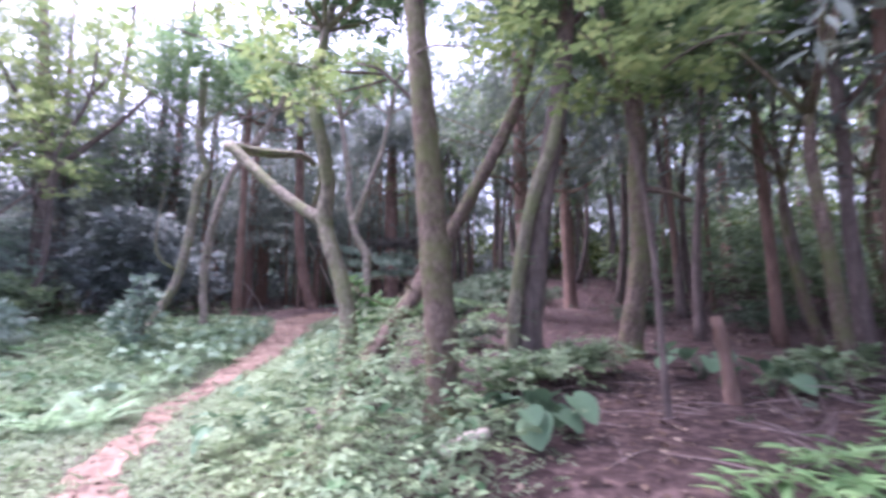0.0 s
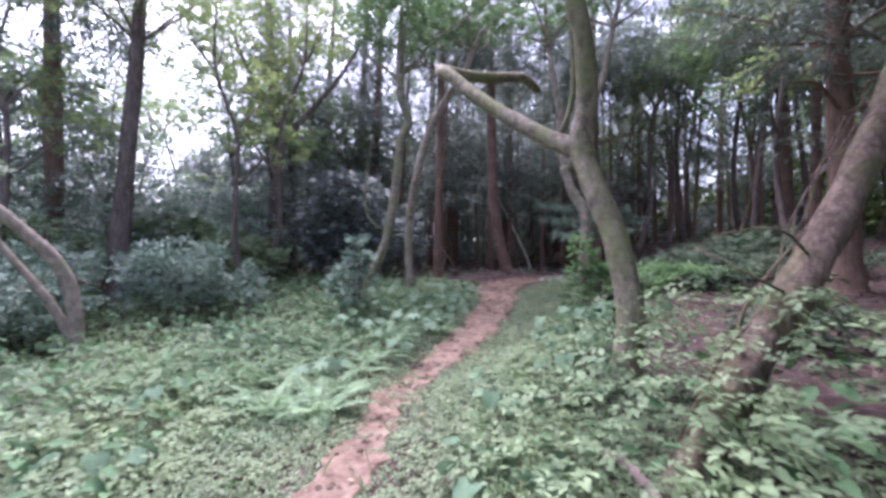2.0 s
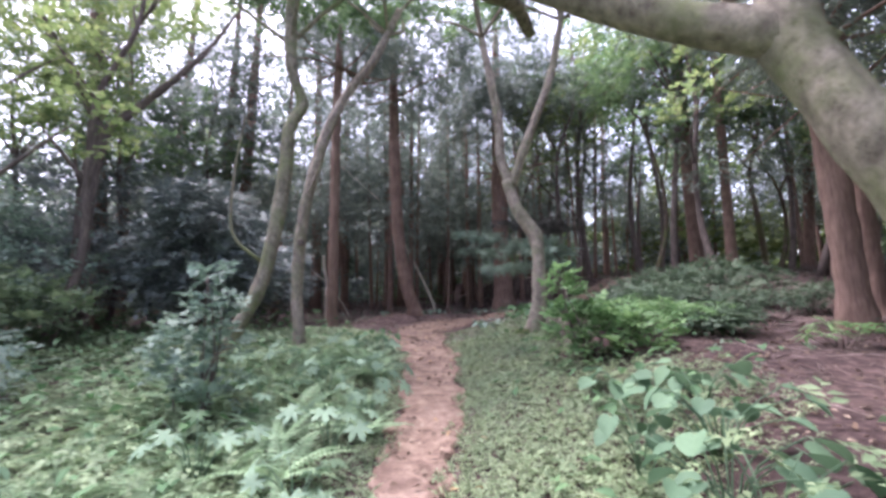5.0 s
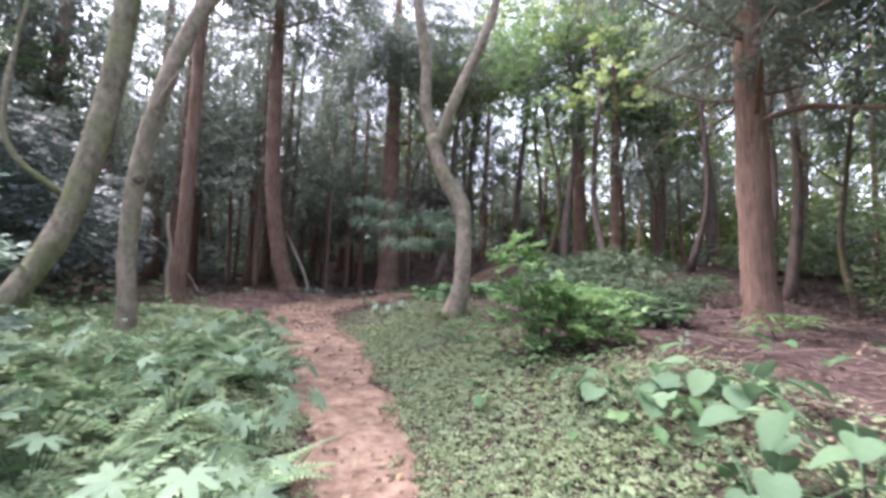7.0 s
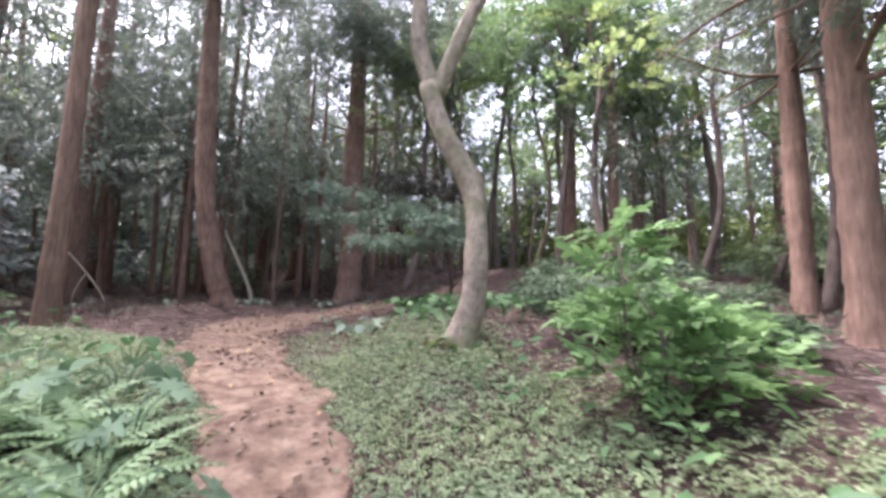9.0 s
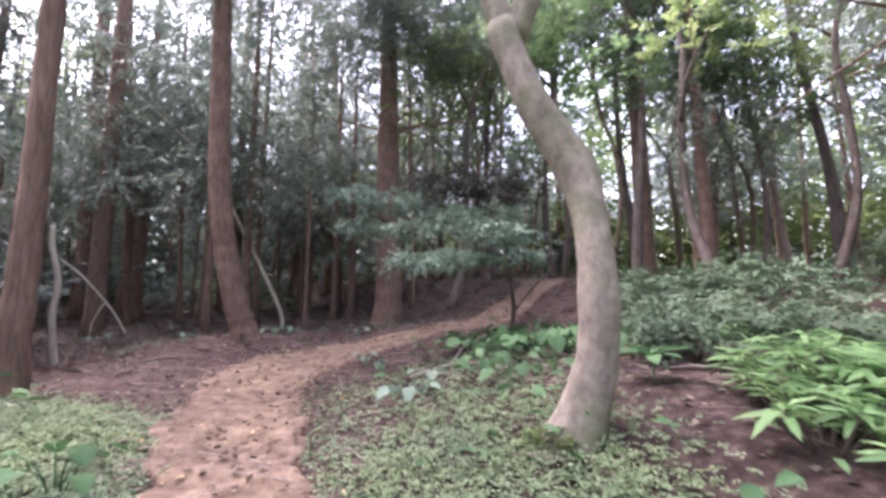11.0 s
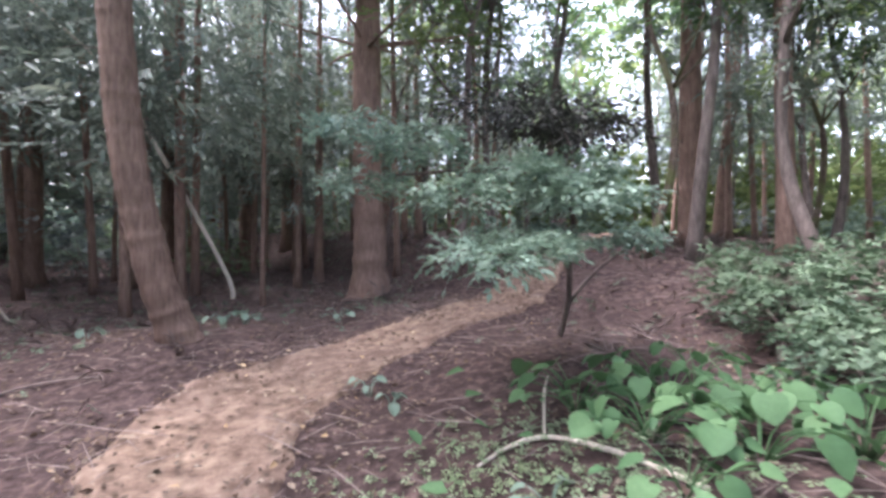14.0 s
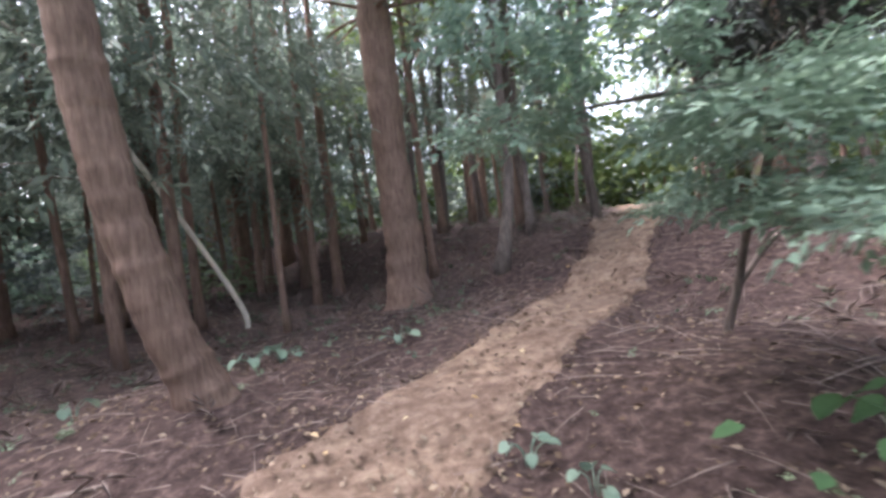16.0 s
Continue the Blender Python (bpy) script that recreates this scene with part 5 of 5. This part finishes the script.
def thin_proto(base, seed, h, r, mat_leaf, count, bark, label):
    rng = np.random.default_rng(seed)
    t = thing("thin_tree", base, label, "tree", "thin trees of the wood")
    pts, x, y = [(0, 0, -0.1, r * 1.15)], 0.0, 0.0
    for k in range(1, 7):
        x += rng.normal(0, 0.22)
        y += rng.normal(0, 0.22)
        pts.append((x, y, h * k / 6, r * (1 - k / 7.5)))
    v, f = tube(pts, 8, 0.4, 0.08, seed, 0.2)
    part("trunk", v, f, bark, t, smooth=True)
    cs, rs = [], []
    for k in range(6):
        i = int(rng.integers(2, 6))
        p = np.array(pts[i][:3])
        a = rng.uniform(0, 6.28)
        L = rng.uniform(1.0, 2.0)
        e = p + np.array([np.cos(a) * L * 0.7, np.sin(a) * L * 0.7, L * 0.9])
        v, f = tube([(*p, pts[i][3] * 0.6), (*((p + e) / 2 + rng.normal(0, 0.12, 3)), pts[i][3] * 0.45), (*e, 0.008)], 5, 0.5, 0.06, seed + k)
        part("limb", v, f, bark, t, smooth=True)
        cs.append(tuple(e))
        rs.append(rng.uniform(0.7, 1.2))
    v, f = crown(SPRAY, cs, rs, count, 0.42, seed, 0.6)
    part("crown", v, f, mat_leaf, t)
    return t


def scatter_trees(protos, places, seed, smin=0.8, smax=1.2):
    rng = np.random.default_rng(seed)
    for k, (x, y) in enumerate(places):
        if k < len(protos):
            protos[k].location = at_ground(x, y)
        else:
            s = rng.uniform(smin, smax)
            copy_thing(protos[int(rng.integers(len(protos)))], pose(*at_ground(x, y), rng.normal(0, 1.5), rng.normal(0, 1.5), rng.uniform(0, 360)) @ Matrix.Scale(s, 4))


def clear(x, y, open_ground=3.0, trail=1.2):
    """Room for a tree: well off the open lower path, and off its further leg."""
    return gap1(x, y) > (open_ground if y < 16 else trail)


cedars = [cedar_proto((0, 0, 0), 701, 15, 0.19, 4.0, M_NEEDLE, 340), cedar_proto((0, 0, 0), 702, 13, 0.15, 3.2, M_NEEDLE, 310), cedar_proto((0, 0, 0), 703, 16, 0.22, 5.0, M_NEEDLE, 360)]
cedar_places = [(-8.3, 27.0), (-4.5, 26.5), (-10.2, 21.9), (-6.9, 32), (3.55, 17.0), (3.4, 18.8)] + spots(34, -24, 10, 23.5, 44, 71, lambda x, y: clear(x, y, 5.0, 1.8), 1.7)
scatter_trees(cedars, cedar_places, 72, 0.6, 0.95)
conifers = [cedar_proto((0, 0, 0), 707, 16, 0.2, 3.2, M_NEEDLE, 700, "tall dense blue-green conifer behind the bushes", 4), cedar_proto((0, 0, 0), 708, 17, 0.22, 4.8, M_NEEDLE, 680, "tall dark conifer with a heavy crown", 8)]
scatter_trees(conifers, [(-14.5, 7.6), (-12.4, 18.6), (-13.5, 19.0), (-12.5, 25.5), (-15.8, 17.2), (-17.5, 21), (-5.0, 30.0), (9.6, 23.4), (12.5, 19.0), (-6.2, 28.0), (-14.6, 15.4)], 89, 0.85, 1.15)
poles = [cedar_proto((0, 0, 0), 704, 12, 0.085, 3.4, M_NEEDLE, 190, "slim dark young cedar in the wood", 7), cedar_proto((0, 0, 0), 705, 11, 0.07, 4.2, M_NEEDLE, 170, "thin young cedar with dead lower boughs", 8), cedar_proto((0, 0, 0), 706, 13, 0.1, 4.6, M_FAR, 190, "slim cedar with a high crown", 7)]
pole_places = [(-7.3, 21.0), (-8.2, 23.4), (-6.65, 21.9), (-4.4, 23.6), (-5.7, 25.6), (-2.0, 22.4), (-9.0, 24.0), (-6.6, 22.9), (-11.5, 19.6), (-12.6, 21.8), (0.4, 22.8), (-1.2, 25.2)] + spots(70, -22, 16, 21.5, 38, 86, lambda x, y: clear(x, y, 5, 1.5), 1.15) + spots(14, 5, 18, 4, 20, 87, lambda x, y: clear(x, y, 5, 2), 1.6)
scatter_trees(poles, pole_places, 88, 0.75, 1.2)
thins = [thin_proto((0, 0, 0), 711, 9, 0.085, M_CANOPY, 330, M_DARK, "thin crooked dark tree of the wood"), thin_proto((0, 0, 0), 712, 8, 0.07, M_CANOPY, 330, M_ROUGH, "thin crooked grey tree of the wood"), thin_proto((0, 0, 0), 713, 10, 0.1, M_YELLOW, 300, M_DARK, "thin forked tree with yellow-green leaves")]
thin_places = [(4.5, 7.6), (5.8, 6.6), (5.6, 5.7), (4.6, 4.9), (4.8, 15.6), (6.2, 15.0), (5.2, 17.3)] + [p for p in ((1.9, 18.4), (-1.1, 21.0), (2.7, 15.9), (-0.9, 19.9), (2.6, 20.2), (-2.4, 23.6), (0.2, 22.0)) if gap1(*p) > 1.0] + spots(58, 4.5, 24, -5, 34, 73, lambda x, y: clear(x, y, 5.0, 1.5), 1.5) + [(-13.2, 14.2), (-14.5, 12.6), (-13.0, 17.5), (-16, 9.5), (-15.0, 6.5)] + spots(14, -26, -14, 6, 30, 74, lambda x, y: True, 2.0) + spots(12, -14, 16, -22, -6, 75, lambda x, y: clear(x, y, 4.5, 2), 2.5)
scatter_trees(thins, thin_places, 76)
for x, y, s, a in ((-9.6, 9.2, 0.8, 40), (-10.6, 10.4, 0.95, 200), (-11.6, 12.2, 1.0, 310), (-12.6, 6.2, 0.85, 75)):
    copy_thing(thins[2], pose(*at_ground(x, y), 0, 0, a) @ Matrix.Scale(s, 4))

# taller trees added to shade the path's further leg and fill sky gaps
for x, y, s, a in ((2.3, 17.7, 1.25, 20), (5.4, 13.4, 1.4, 80), (6.4, 16.6, 1.5, 150), (4.6, 20.8, 1.45, 210), (0.9, 23.0, 1.4, 260), (3.0, 23.2, 1.5, 300), (-0.6, 25.4, 1.5, 30), (5.6, 10.2, 1.35, 190), (4.6, 25.5, 1.5, 120), (7.6, 22.6, 1.6, 45), (1.6, 27.5, 1.6, 330)):
    copy_thing(thins[int(a) % 2], pose(*at_ground(x, y), 0, 0, a) @ Matrix.Scale(s, 4))


def bush_proto(seed, mat_leaf, size, label):
    rng = np.random.default_rng(seed)
    return shrub("wood_bush", label, (0, 0), [(rng.normal(0, 0.6), rng.normal(0, 0.6), rng.uniform(0.4, 2.0), rng.uniform(0.6, 1.0)) for _ in range(6)], mat_leaf, SPRAY, 300, size, 5, seed, 0.7, 0.0, group="bushes of the wood")


bushes = [bush_proto(721, M_DARKLEAF, 0.4, "dark evergreen bush under the cedars"), bush_proto(722, M_BLUELEAF, 0.38, "blue-green bush under the trees"), bush_proto(723, M_LEAF, 0.36, "green bush under the thin trees")]
bush_places = spots(26, -22, 16, 25, 40, 77, lambda x, y: clear(x, y, 6, 2.0), 2.0) + spots(16, 7, 22, 0, 24, 78, lambda x, y: clear(x, y, 6, 2), 2.2) + spots(18, -24, -12.5, 3, 24, 79, lambda x, y: True, 1.6)
scatter_trees(bushes, bush_places, 80, 0.5, 1.1)
for x, y, s, a in ((8.0, 11.4, 1.3, 40), (9.2, 13.6, 1.5, 160), (10.2, 10.0, 1.5, 250), (7.4, 15.6, 1.2, 90), (9.6, 7.6, 1.4, 310), (11.5, 15.5, 1.7, 20)):
    copy_thing(bushes[2], pose(*at_ground(x, y), 0, 0, a) @ Matrix.Scale(s, 4))


def far_woods():
    """The closed wood that rings the place, lower where the sky stands open to the west."""
    rng = np.random.default_rng(81)
    n = 64000
    a = rng.uniform(-np.pi, np.pi, n)
    d = rng.uniform(27, 48, n)
    x, y = -3 + d * np.sin(a), 8 + d * np.cos(a)
    west = np.exp(-((a + 1.0) / 0.4) ** 2)
    top = (19 + 4 * np.sin(a * 9) + 3 * np.sin(a * 23 + 1)) * (1 - 0.5 * west)
    h = np.where(rng.uniform(0, 1, n) < 0.4, rng.uniform(0, 5, n), top * rng.uniform(0, 1, n))
    hole = np.sin(a * 31 + h * 0.9) * np.sin(h * 1.3 + a * 17) + 0.05 * h
    keep = (hole < 0.5) | (h < 4)
    x, y, h, a = x[keep], y[keep], h[keep], a[keep]
    z = ground_z(x, y) + h
    n = len(x)
    size, turn, tip, lean = rng.uniform(0.7, 1.5, n), rng.uniform(0, 6.28, n), rng.normal(0, 0.5, n), rng.normal(0, 0.6, n)
    # bearing picks sunny or hazed leaves; distant light is put into both colours
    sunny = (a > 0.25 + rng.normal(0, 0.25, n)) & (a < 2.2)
    for pick, mat, name, label in ((sunny, M_FARLIGHT, "light_woods", "bright yellow-green wood beyond the thin trees"), (~sunny, M_FAR, "far_woods", "closed wood all round the place, its green paled for haze")):
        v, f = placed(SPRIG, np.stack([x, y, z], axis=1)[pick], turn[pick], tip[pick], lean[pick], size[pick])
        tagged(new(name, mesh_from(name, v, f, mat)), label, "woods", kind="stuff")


far_woods()
